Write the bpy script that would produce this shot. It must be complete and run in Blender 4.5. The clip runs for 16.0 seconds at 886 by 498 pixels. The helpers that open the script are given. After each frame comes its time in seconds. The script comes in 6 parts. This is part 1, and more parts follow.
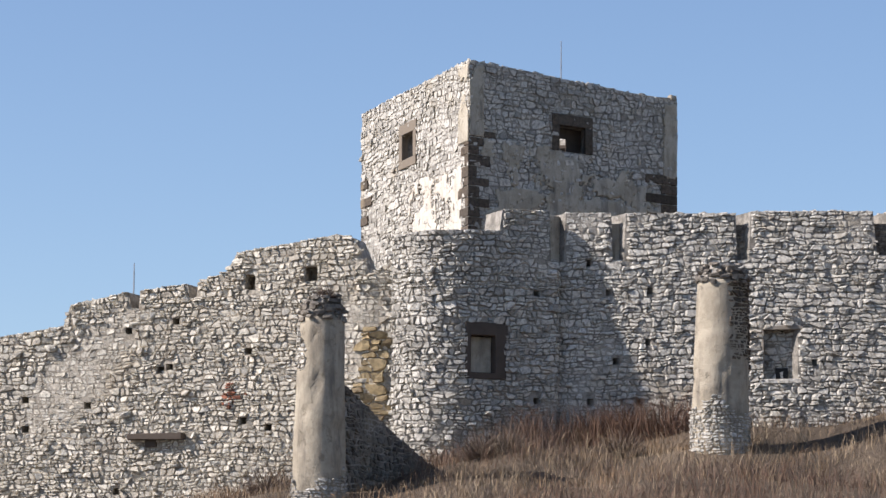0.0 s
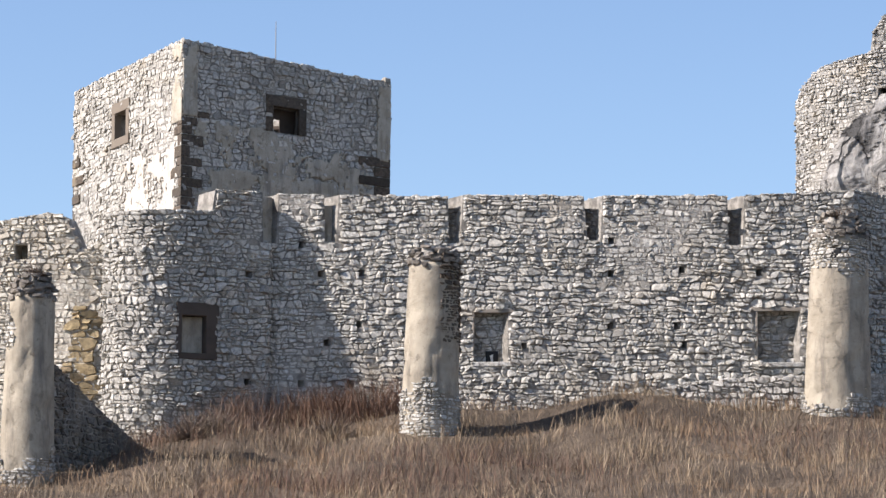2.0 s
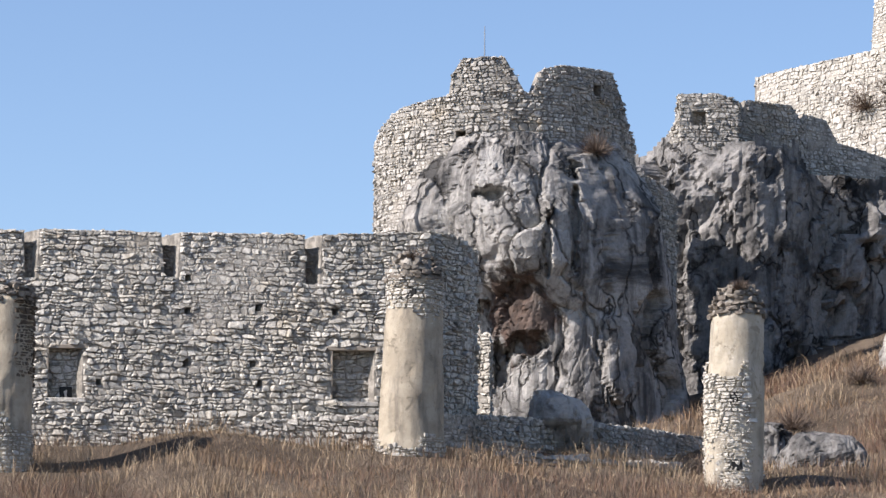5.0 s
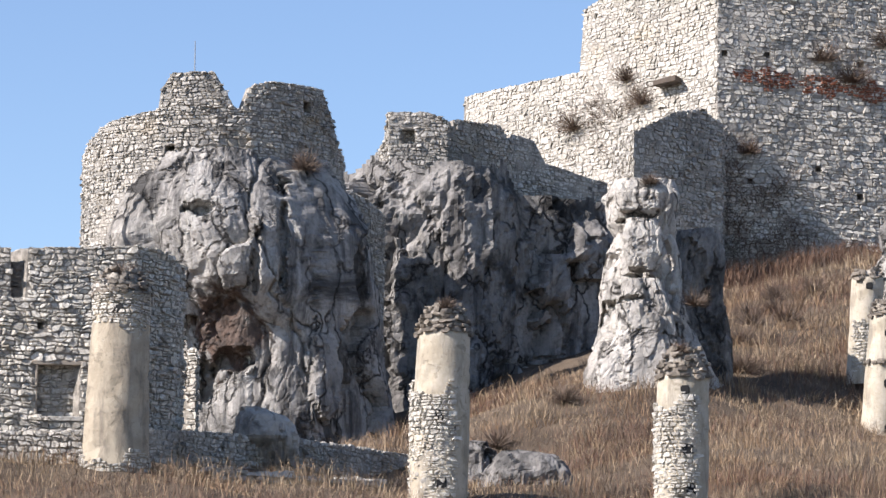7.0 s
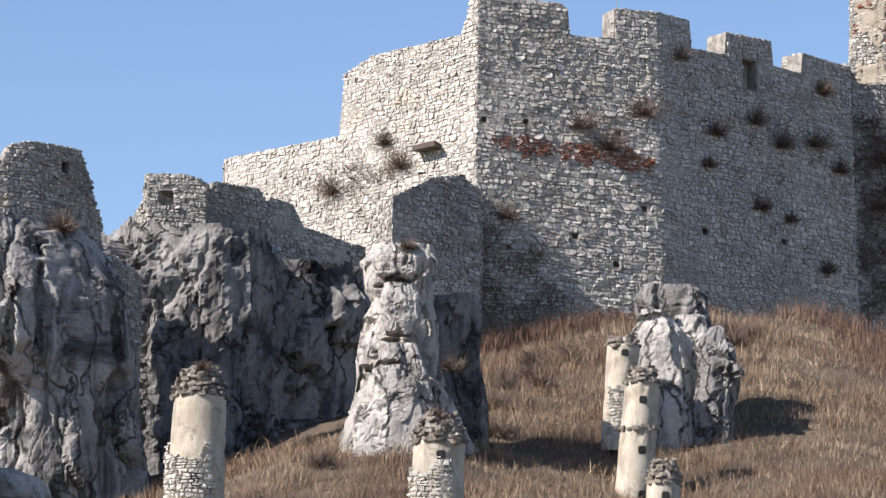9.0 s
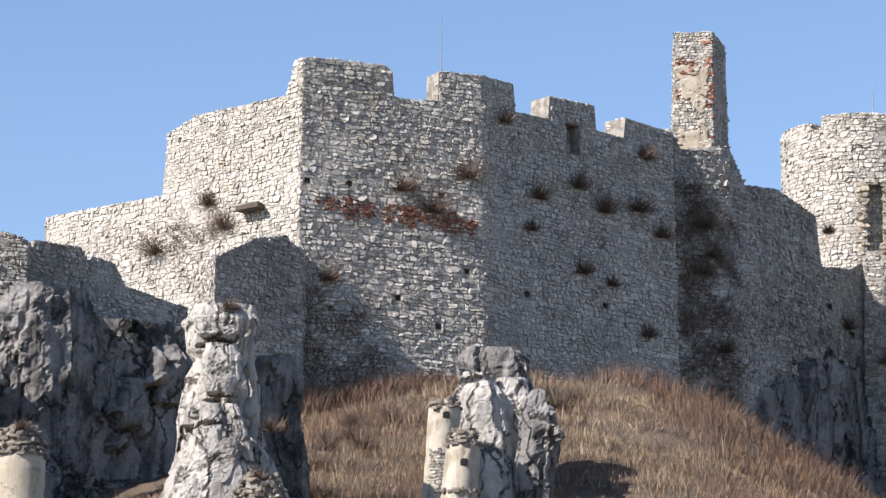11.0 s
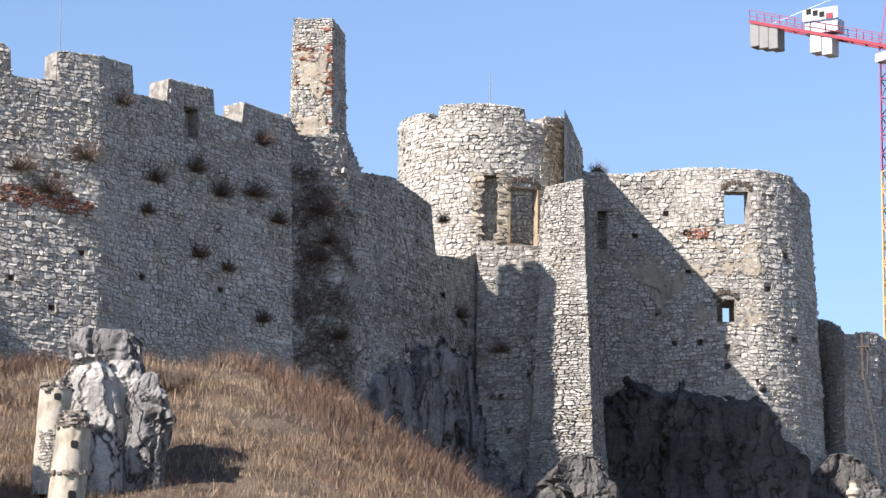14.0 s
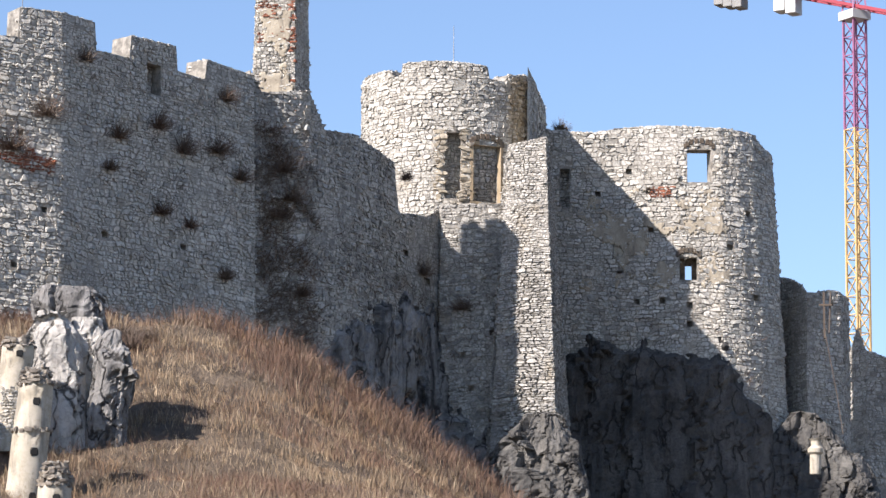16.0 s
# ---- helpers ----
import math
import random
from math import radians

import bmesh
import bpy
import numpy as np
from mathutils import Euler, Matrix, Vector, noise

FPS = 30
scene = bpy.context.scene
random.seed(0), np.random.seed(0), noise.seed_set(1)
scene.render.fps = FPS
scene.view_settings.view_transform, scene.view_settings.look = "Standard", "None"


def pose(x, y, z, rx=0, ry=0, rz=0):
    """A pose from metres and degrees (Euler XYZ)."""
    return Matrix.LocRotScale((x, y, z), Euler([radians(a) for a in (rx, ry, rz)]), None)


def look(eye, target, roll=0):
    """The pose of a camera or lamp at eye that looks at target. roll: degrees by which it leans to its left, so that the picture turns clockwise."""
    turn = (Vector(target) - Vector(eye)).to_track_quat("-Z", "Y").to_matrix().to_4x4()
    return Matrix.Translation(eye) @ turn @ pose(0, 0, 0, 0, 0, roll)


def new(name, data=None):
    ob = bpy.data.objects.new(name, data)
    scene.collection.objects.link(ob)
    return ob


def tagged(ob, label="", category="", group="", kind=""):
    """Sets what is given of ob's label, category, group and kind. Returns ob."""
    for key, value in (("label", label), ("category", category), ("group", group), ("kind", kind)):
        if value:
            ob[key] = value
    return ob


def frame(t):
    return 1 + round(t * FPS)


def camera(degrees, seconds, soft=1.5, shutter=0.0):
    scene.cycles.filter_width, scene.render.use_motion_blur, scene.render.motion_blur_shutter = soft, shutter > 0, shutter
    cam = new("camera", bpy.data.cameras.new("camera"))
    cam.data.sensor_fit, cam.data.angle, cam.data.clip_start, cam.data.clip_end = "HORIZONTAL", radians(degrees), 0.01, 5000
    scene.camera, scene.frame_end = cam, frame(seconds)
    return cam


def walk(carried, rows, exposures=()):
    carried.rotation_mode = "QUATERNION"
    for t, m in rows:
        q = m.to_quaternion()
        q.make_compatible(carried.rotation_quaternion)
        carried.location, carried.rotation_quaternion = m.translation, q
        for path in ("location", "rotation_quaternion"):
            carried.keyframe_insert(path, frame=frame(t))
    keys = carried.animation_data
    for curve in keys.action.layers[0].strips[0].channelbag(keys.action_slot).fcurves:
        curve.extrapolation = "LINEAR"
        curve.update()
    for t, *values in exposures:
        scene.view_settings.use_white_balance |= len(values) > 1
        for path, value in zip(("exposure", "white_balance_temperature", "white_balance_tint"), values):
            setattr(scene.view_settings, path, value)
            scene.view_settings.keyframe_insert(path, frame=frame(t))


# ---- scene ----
cam = camera(15.0, 16.0)
# seconds, heading, pitch: a tripod pan from one spot
PAN = [(0, 0.003, 7.902), (0.5, -0.998, 7.842), (1, -2.412, 7.760), (1.5, -3.485, 7.664), (2, -4.939, 7.620), (2.5, -5.737, 7.635), (3, -7.007, 7.721), (3.5, -8.398, 8.055), (4, -9.861, 8.233), (4.2, -10.385, 8.248), (6.3, -15.250, 8.530), (6.5, -15.839, 8.560), (7, -17.215, 8.633), (7.5, -18.341, 8.936), (8, -19.528, 9.194), (8.5, -20.525, 9.503), (9, -21.379, 9.748), (9.2, -21.634, 9.814), (11.3, -25.007, 10.992), (11.5, -25.423, 11.087), (12, -26.823, 11.059), (12.5, -28.078, 10.951), (13, -29.373, 10.814), (13.5, -30.342, 10.703), (14, -31.090, 10.607), (14.5, -31.615, 10.470), (15, -31.707, 10.244), (15.5, -31.708, 9.993), (16, -31.737, 9.889)]
walk(cam, [(t, pose(0, 0, 1.6, 90 + p, 0, y) @ pose(0, 0, 0, 0, 0, 0.42)) for t, y, p in PAN], [(0.0, 0.61, 6380.0, 16.0), (1.0, 0.82, 6380.0, 16.0), (1.5, 0.85, 6380.0, 16.0), (4.0, 0.79, 6380.0, 16.0), (7.0, 0.93, 6380.0, 16.0), (9.0, 0.80, 6380.0, 16.0), (11.5, 0.9, 6380.0, 16.0), (12.5, 1.02, 6380.0, 16.0), (16.0, 0.98, 6380.0, 16.0)])

# ---- world and sun ----
SUN_HEADING, SUN_HEIGHT = 98.0, 38.0   # degrees counter-clockwise from +y, degrees up
world = bpy.data.worlds.new("sky")
scene.world = world
world.use_nodes = True
wn = world.node_tree
sky = wn.nodes.new("ShaderNodeTexSky")
sky.sky_type = "NISHITA"
sky.sun_disc = False
sky.sun_elevation = radians(SUN_HEIGHT)
sky.sun_rotation = radians(-SUN_HEADING)
sky.altitude, sky.air_density, sky.dust_density, sky.ozone_density = 600, 1.0, 0.6, 3.0
wn.nodes["Background"].inputs["Strength"].default_value = 0.092
wn.links.new(sky.outputs[0], wn.nodes["Background"].inputs["Color"])
sun = new("sun", bpy.data.lights.new("sun", "SUN"))
sun.data.energy, sun.data.angle, sun.data.color = 4.8, radians(0.55), (1.0, 0.94, 0.86)
hd, he = radians(SUN_HEADING), radians(SUN_HEIGHT)
to_sun = Vector((-math.sin(hd) * math.cos(he), math.cos(hd) * math.cos(he), math.sin(he)))
sun.matrix_world = look((0, 0, 0), -to_sun)


# ---- materials ----
class Nodes:
    """A short way to write node materials."""

    def __init__(self, name):
        self.mat = bpy.data.materials.new(name)
        self.mat.use_nodes = True
        self.tree = self.mat.node_tree
        self.bsdf = self.tree.nodes["Principled BSDF"]
        self.geo = self.tree.nodes.new("ShaderNodeNewGeometry")
        self.info = self.tree.nodes.new("ShaderNodeObjectInfo")

    def put(self, socket, value):
        if hasattr(value, "node"):
            self.tree.links.new(value, socket)
        elif isinstance(value, tuple) and len(value) == 3 and socket.type == "RGBA":
            socket.default_value = (*value, 1)
        else:
            socket.default_value = value

    def math(self, op, a, b=0.5):
        n = self.tree.nodes.new("ShaderNodeMath")
        n.operation = op
        self.put(n.inputs[0], a), self.put(n.inputs[1], b)
        return n.outputs[0]

    def place(self, scale=(1, 1, 1)):
        n = self.tree.nodes.new("ShaderNodeMapping")
        self.put(n.inputs["Vector"], self.geo.outputs["Position"])
        n.inputs["Scale"].default_value = scale
        return n.outputs[0]

    def noise(self, size, detail=6.0, rough=0.6, stretch=(1, 1, 1), warp=0.0):
        n = self.tree.nodes.new("ShaderNodeTexNoise")
        self.put(n.inputs["Vector"], self.place(stretch))
        n.inputs["Scale"].default_value = 1.0 / size
        n.inputs["Detail"].default_value, n.inputs["Roughness"].default_value = detail, rough
        n.inputs["Distortion"].default_value = warp
        return n.outputs["Fac"]

    def cells(self, size, stretch=(1, 1, 1), feature="F1", out="Distance"):
        n = self.tree.nodes.new("ShaderNodeTexVoronoi")
        n.feature = feature
        self.put(n.inputs["Vector"], self.place(stretch))
        n.inputs["Scale"].default_value = 1.0 / size
        return n.outputs[out]

    def ramp(self, fac, lo, hi, a=0.0, b=1.0):
        n = self.tree.nodes.new("ShaderNodeMapRange")
        n.interpolation_type = "SMOOTHSTEP"
        self.put(n.inputs["Value"], fac)
        for i, v in zip((1, 2, 3, 4), (lo, hi, a, b)):
            n.inputs[i].default_value = v
        return n.outputs[0]

    def mix(self, fac, a, b, kind="MIX"):
        n = self.tree.nodes.new("ShaderNodeMix")
        n.data_type, n.blend_type = "RGBA", kind
        self.put(n.inputs["Factor"], fac)
        self.put(n.inputs[6], a)
        self.put(n.inputs[7], b)
        return n.outputs[2]

    def palette(self, fac, *colours):
        n = self.tree.nodes.new("ShaderNodeValToRGB")
        self.put(n.inputs[0], fac)
        e = n.color_ramp.elements
        while len(e) < len(colours):
            e.new(0.5)
        for i, c in enumerate(colours):
            e[i].position, e[i].color = i / (len(colours) - 1), (*c, 1)
        return n.outputs[0]

    def luck(self):
        """A random number for each loose piece."""
        return self.math("FRACT", self.math("ADD", self.geo.outputs["Random Per Island"], self.info.outputs["Random"]), 0)

    def finish(self, colour, rough=0.9, bump=None, strength=0.5, depth=0.05, spec=0.25, metal=0.0):
        self.put(self.bsdf.inputs["Base Color"], colour)
        self.put(self.bsdf.inputs["Roughness"], rough)
        self.bsdf.inputs["Specular IOR Level"].default_value = spec
        self.bsdf.inputs["Metallic"].default_value = metal
        if bump is not None:
            n = self.tree.nodes.new("ShaderNodeBump")
            n.inputs["Strength"].default_value, n.inputs["Distance"].default_value = strength, depth
            self.put(n.inputs["Height"], bump)
            self.put(self.bsdf.inputs["Normal"], n.outputs[0])
        return self.mat


def stone_material(name, light, mid, dark, stain=0.5, stain_colour=(0.10, 0.10, 0.095), warmth=0.45):
    m = Nodes(name)
    tone = m.palette(m.luck(), dark, mid, light, mid, light)
    grain = m.noise(0.16, 8, 0.7)
    tone = m.mix(m.ramp(grain, 0.42, 0.64, 0.0, 0.85), tone, tuple(c * 0.45 for c in mid))
    tone = m.mix(m.ramp(m.noise(0.09, 5, 0.6, (1, 1, 2)), 0.56, 0.75, 0.0, 0.6), tone, tuple(min(0.8, c * 1.25) for c in light))
    patch = m.ramp(m.noise(3.5, 7, 0.65), 0.47, 0.70, 0.0, stain)
    tone = m.mix(patch, tone, stain_colour)
    drip = m.ramp(m.noise(1.6, 6, 0.65, (1, 1, 0.2)), 0.52, 0.72, 0.0, stain * 0.8)
    tone = m.mix(drip, tone, stain_colour)
    warm = m.ramp(m.noise(2.2, 4, 0.55, (1, 1, 1.3)), 0.56, 0.75, 0.0, warmth)
    tone = m.mix(warm, tone, (0.40, 0.32, 0.21))
    return m.finish(tone, 0.92, m.noise(0.11, 9, 0.75), 0.9, 0.05)


def mortar_material(name, light, dark):
    m = Nodes(name)
    tone = m.mix(m.ramp(m.noise(0.5, 8, 0.7), 0.35, 0.65), dark, light)
    return m.finish(tone, 0.95, m.noise(0.1, 8, 0.75), 0.9, 0.06)


PALE = stone_material("pale_limestone", (0.70, 0.665, 0.59), (0.56, 0.53, 0.465), (0.34, 0.32, 0.28), 0.3)
GREY = stone_material("grey_limestone", (0.64, 0.61, 0.55), (0.49, 0.465, 0.415), (0.28, 0.265, 0.24), 0.45)
MORTAR = mortar_material("lime_mortar", (0.40, 0.37, 0.32), (0.17, 0.157, 0.135))
DARKSTONE = stone_material("brown_sandstone", (0.17, 0.13, 0.095), (0.12, 0.095, 0.07), (0.07, 0.058, 0.045), 0.3)
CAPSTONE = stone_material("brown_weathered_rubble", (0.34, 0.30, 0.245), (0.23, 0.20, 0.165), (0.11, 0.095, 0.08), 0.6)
GRIMY = stone_material("grimy_limestone", (0.58, 0.55, 0.49), (0.42, 0.40, 0.355), (0.22, 0.21, 0.19), 0.75)
CREAM = stone_material("cream_limestone", (0.78, 0.73, 0.62), (0.66, 0.605, 0.50), (0.45, 0.40, 0.32), 0.15, warmth=0.5)
BRICK = stone_material("red_brick", (0.36, 0.15, 0.09), (0.28, 0.11, 0.065), (0.2, 0.09, 0.06), 0.1)


def plaster_material(name, light, dark, stain):
    m = Nodes(name)
    tone = m.mix(m.ramp(m.noise(0.9, 9, 0.7), 0.38, 0.64), light, dark)
    streak = m.ramp(m.noise(0.45, 8, 0.68, (1, 1, 0.18)), 0.47, 0.70, 0.0, 0.8)
    tone = m.mix(streak, tone, stain)
    loss = m.ramp(m.noise(0.55, 9, 0.72, warp=0.4), 0.57, 0.62, 0.0, 0.75)
    tone = m.mix(loss, tone, tuple(c * 0.75 for c in dark))
    pits = m.ramp(m.noise(0.12, 6, 0.7), 0.58, 0.72, 0.0, 0.7)
    tone = m.mix(pits, tone, tuple(c * 0.4 for c in dark))
    h = m.math("SUBTRACT", m.noise(0.2, 9, 0.75), m.math("MULTIPLY", loss, 0.35))
    return m.finish(tone, 0.93, h, 0.8, 0.06)


PLASTER = plaster_material("old_plaster", (0.52, 0.47, 0.38), (0.40, 0.35, 0.265), (0.22, 0.20, 0.165))
OCHRE = plaster_material("ochre_plaster", (0.44, 0.385, 0.295), (0.33, 0.285, 0.215), (0.165, 0.145, 0.12))


def rock_material(name, light, mid, dark, black, rust=None):
    """Travertine; rust = (x, y, z, radius) of a red-brown stain."""
    m = Nodes(name)
    tone = m.palette(m.noise(2.4, 9, 0.66, (1, 1, 0.6), 0.6), dark, mid, light, light)
    bed = m.ramp(m.noise(0.5, 8, 0.7, (0.35, 0.35, 1.6), 0.5), 0.5, 0.7, 0.0, 0.45)
    tone = m.mix(bed, tone, mid)
    streak = m.ramp(m.noise(1.1, 8, 0.68, (1, 1, 0.11), 0.5), 0.46, 0.66, 0.0, black)
    tone = m.mix(streak, tone, (0.075, 0.073, 0.07))
    blot = m.ramp(m.noise(4.5, 8, 0.66, warp=0.5), 0.50, 0.64, 0.0, black)
    tone = m.mix(blot, tone, (0.055, 0.054, 0.052))
    grain = m.ramp(m.noise(0.2, 8, 0.74), 0.45, 0.75, 0.0, 0.7)
    tone = m.mix(grain, tone, dark)
    wander = m.tree.nodes.new("ShaderNodeTexNoise")
    m.put(wander.inputs["Vector"], m.place())
    wander.inputs["Scale"].default_value, wander.inputs["Detail"].default_value = 0.9, 5
    shift = m.tree.nodes.new("ShaderNodeVectorMath")
    shift.operation = "MULTIPLY_ADD"
    m.put(shift.inputs[0], wander.outputs["Color"])
    shift.inputs[1].default_value = (1.6, 1.6, 1.6)
    m.put(shift.inputs[2], m.place((1, 1, 0.3)))
    net = m.tree.nodes.new("ShaderNodeTexVoronoi")
    net.feature = "DISTANCE_TO_EDGE"
    net.inputs["Scale"].default_value = 0.75
    m.put(net.inputs["Vector"], shift.outputs[0])
    crack = m.ramp(net.outputs["Distance"], 0.0, 0.075, 1.0, 0.0)
    crack = m.math("MULTIPLY", crack, m.ramp(m.noise(1.7, 5), 0.40, 0.56))
    tone = m.mix(m.math("MULTIPLY", crack, 0.92), tone, (0.03, 0.028, 0.026))
    if rust:
        far = m.tree.nodes.new("ShaderNodeVectorMath")
        far.operation = "DISTANCE"
        m.put(far.inputs[0], m.geo.outputs["Position"])
        far.inputs[1].default_value = rust[:3]
        edge = m.math("ADD", m.math("DIVIDE", far.outputs["Value"], rust[3]), m.math("MULTIPLY", m.math("SUBTRACT", m.noise(1.3, 7, 0.65), 0.5), 2.6))
        brown = m.mix(m.ramp(m.noise(0.5, 7, 0.7), 0.4, 0.65), (0.115, 0.074, 0.056), (0.04, 0.028, 0.023))
        tone = m.mix(m.ramp(edge, 0.75, 1.1, 0.9, 0.0), tone, brown)
    h = m.math("ADD", m.noise(0.7, 10, 0.72, (1, 1, 0.7), 0.6), m.math("MULTIPLY", crack, -0.5))
    return m.finish(tone, 0.92, h, 0.9, 0.3)


ROCK_PALE = rock_material("white_travertine", (0.60, 0.57, 0.515), (0.48, 0.45, 0.405), (0.24, 0.225, 0.20), 0.5)
ROCK_GREY = rock_material("streaked_travertine", (0.38, 0.365, 0.34), (0.21, 0.20, 0.187), (0.075, 0.072, 0.068), 1.0)
ROCK_MID = rock_material("grey_white_travertine", (0.62, 0.595, 0.545), (0.45, 0.43, 0.39), (0.17, 0.162, 0.15), 0.66, (33.0, 137.9, 19.6, 1.9))
# black-streaked rock, coloured darker overall for the crag's shaded right side
ROCK_STREAK_SHADE = rock_material("streaked_and_shade_travertine", (0.52, 0.50, 0.46), (0.29, 0.275, 0.255), (0.095, 0.09, 0.085), 0.95, (33.0, 137.9, 19.6, 1.9))
# dark rock, and the shade at a crag's foot put into the colour
ROCK_BLACK = rock_material("dark_and_shade_travertine", (0.20, 0.19, 0.17), (0.085, 0.08, 0.073), (0.032, 0.03, 0.028), 0.85)
ROCK_JET = rock_material("jet_black_travertine", (0.17, 0.158, 0.143), (0.075, 0.07, 0.064), (0.026, 0.025, 0.023), 0.85)


def grass_material(name, *colours, zone=(0.22, 0.128, 0.07), share=0.6):
    m = Nodes(name)
    tone = m.palette(m.luck(), *colours)
    tone = m.mix(m.ramp(m.noise(3.2, 6, 0.62, warp=0.5), 0.48, 0.60, 0.0, share), tone, zone)
    tone = m.mix(m.ramp(m.noise(1.9, 5, 0.6), 0.52, 0.66, 0.0, 0.7), tone, (0.105, 0.078, 0.062))
    return m.finish(tone, 0.85, spec=0.15)


STRAW = grass_material("dry_grass", (0.165, 0.117, 0.073), (0.295, 0.22, 0.14), (0.47, 0.37, 0.25), (0.205, 0.142, 0.085))
TWIG = grass_material("dry_twigs", (0.095, 0.062, 0.046), (0.17, 0.105, 0.073), (0.24, 0.155, 0.11), (0.13, 0.095, 0.075), zone=(0.15, 0.085, 0.058))
BRIAR = grass_material("grey_twigs", (0.10, 0.078, 0.063), (0.16, 0.12, 0.093), (0.23, 0.18, 0.14), (0.135, 0.105, 0.085), zone=(0.16, 0.10, 0.072), share=0.4)


def earth_material():
    m = Nodes("dry_earth")
    tone = m.mix(m.ramp(m.noise(2.5, 8, 0.65), 0.35, 0.65), (0.095, 0.072, 0.052), (0.18, 0.138, 0.098))
    tone = m.mix(m.ramp(m.noise(0.25, 6, 0.7), 0.5, 0.75, 0, 0.6), tone, (0.09, 0.065, 0.045))
    return m.finish(tone, 0.95, m.noise(0.3, 9, 0.75), 1.0, 0.25)


EARTH = earth_material()


def plain_material(name, colour, rough=0.6, metal=0.0, wear=0.15):
    m = Nodes(name)
    tone = m.mix(m.ramp(m.noise(0.6, 6, 0.65), 0.4, 0.75, 0.0, wear), colour, tuple(c * 0.45 for c in colour))
    return m.finish(tone, rough, m.noise(0.2, 4), 0.1, 0.01, 0.4, metal)


WOOD = plain_material("weathered_wood", (0.085, 0.065, 0.05), 0.85, 0, 0.5)
STEEL = plain_material("galvanised_steel", (0.35, 0.36, 0.37), 0.45, 0.8)
# near black: painted as shade in holes, and as sign print
VOID = plain_material("shade_and_print_black", (0.02, 0.02, 0.02), 0.9)


# ---- building blocks ----
def mesh_from(name, verts, faces, material):
    me = bpy.data.meshes.new(name)
    me.from_pydata([tuple(v) for v in verts], [], [tuple(f) for f in faces])
    me.materials.append(material)
    me.polygons.foreach_set("use_smooth", np.zeros(len(faces), bool))
    me.update()
    return me


def fast_mesh(name, verts, tris, material):
    """A mesh of triangles from two arrays."""
    me = bpy.data.meshes.new(name)
    me.vertices.add(len(verts))
    me.vertices.foreach_set("co", np.asarray(verts, np.float32).ravel())
    me.loops.add(len(tris) * 3)
    me.loops.foreach_set("vertex_index", np.asarray(tris, np.int32).ravel())
    me.polygons.add(len(tris))
    me.polygons.foreach_set("loop_start", np.arange(0, len(tris) * 3, 3, dtype=np.int32))
    me.polygons.foreach_set("loop_total", np.full(len(tris), 3, np.int32))
    me.materials.append(material)
    me.polygons.foreach_set("use_smooth", np.zeros(len(tris), bool))
    me.update(calc_edges=True)
    me.validate()
    return me


def thing(name, label, category, at=(0, 0, 0), group="", kind=""):
    ob = new(name)
    ob.location = at
    ob.empty_display_size = 0.3
    return tagged(ob, label, category, group, kind)


def under(parent, ob, label="", kind=""):
    """Makes ob a part; its mesh is in world metres."""
    ob.parent = parent
    base = parent.location.copy()
    if parent.parent:
        base = base + parent.parent.location
    ob.location = ob.location - base
    return tagged(ob, label, kind=kind)


def part(name, bm, material, parent, label=""):
    me = bpy.data.meshes.new(name)
    bm.to_mesh(me)
    bm.free()
    me.materials.append(material)
    return under(parent, new(name, me), label)


def box_bm(size, at=(0, 0, 0), turn=0.0, bevel=0.02, tilt=0.0, lean=0.0):
    bm = bmesh.new()
    bmesh.ops.create_cube(bm, size=1)
    bmesh.ops.scale(bm, vec=size, verts=bm.verts)
    if bevel:
        bmesh.ops.bevel(bm, geom=list(bm.edges), offset=bevel, segments=1, affect="EDGES")
    bmesh.ops.transform(bm, matrix=pose(*at, tilt, lean, turn), verts=bm.verts)
    return bm


class Run:
    """A wall's line on the plan, with its outward side to the right of the way along it."""

    def __init__(self, path, batter=0.0, top=0.0):
        self.p = np.array(path, float)
        d = np.diff(self.p, axis=0)
        self.seg = np.hypot(d[:, 0], d[:, 1])
        self.cum = np.concatenate([[0], np.cumsum(self.seg)])
        self.length = self.cum[-1]
        n = np.stack([d[:, 1], -d[:, 0]], 1) / self.seg[:, None]
        self.n = n
        self.batter, self.top = batter, top
        turn = np.concatenate([n[:1], n[:-1] + n[1:], n[-1:]])
        self.nv = turn / np.hypot(turn[:, 0], turn[:, 1])[:, None]

    def put(self, u, z, out):
        u, z, out = np.broadcast_arrays(np.asarray(u, float), z, out)
        k = np.clip(np.searchsorted(self.cum, u, side="right") - 1, 0, len(self.seg) - 1)
        f = ((u - self.cum[k]) / self.seg[k])[..., None]
        xy = self.p[k] + (self.p[k + 1] - self.p[k]) * f
        nn = self.nv[k] * (1 - f) + self.nv[k + 1] * f
        nn = nn / np.linalg.norm(nn, axis=-1, keepdims=True)
        o = out + np.maximum(self.top - z, 0) * self.batter
        xy = xy + nn * o[..., None]
        return np.concatenate([xy, z[..., None]], -1)


def level(profile, u):
    if isinstance(profile, (int, float)):
        return np.full(np.shape(u), float(profile))
    a = np.array(profile, float)
    return np.interp(u, a[:, 0], a[:, 1])


STONE_RING = 8


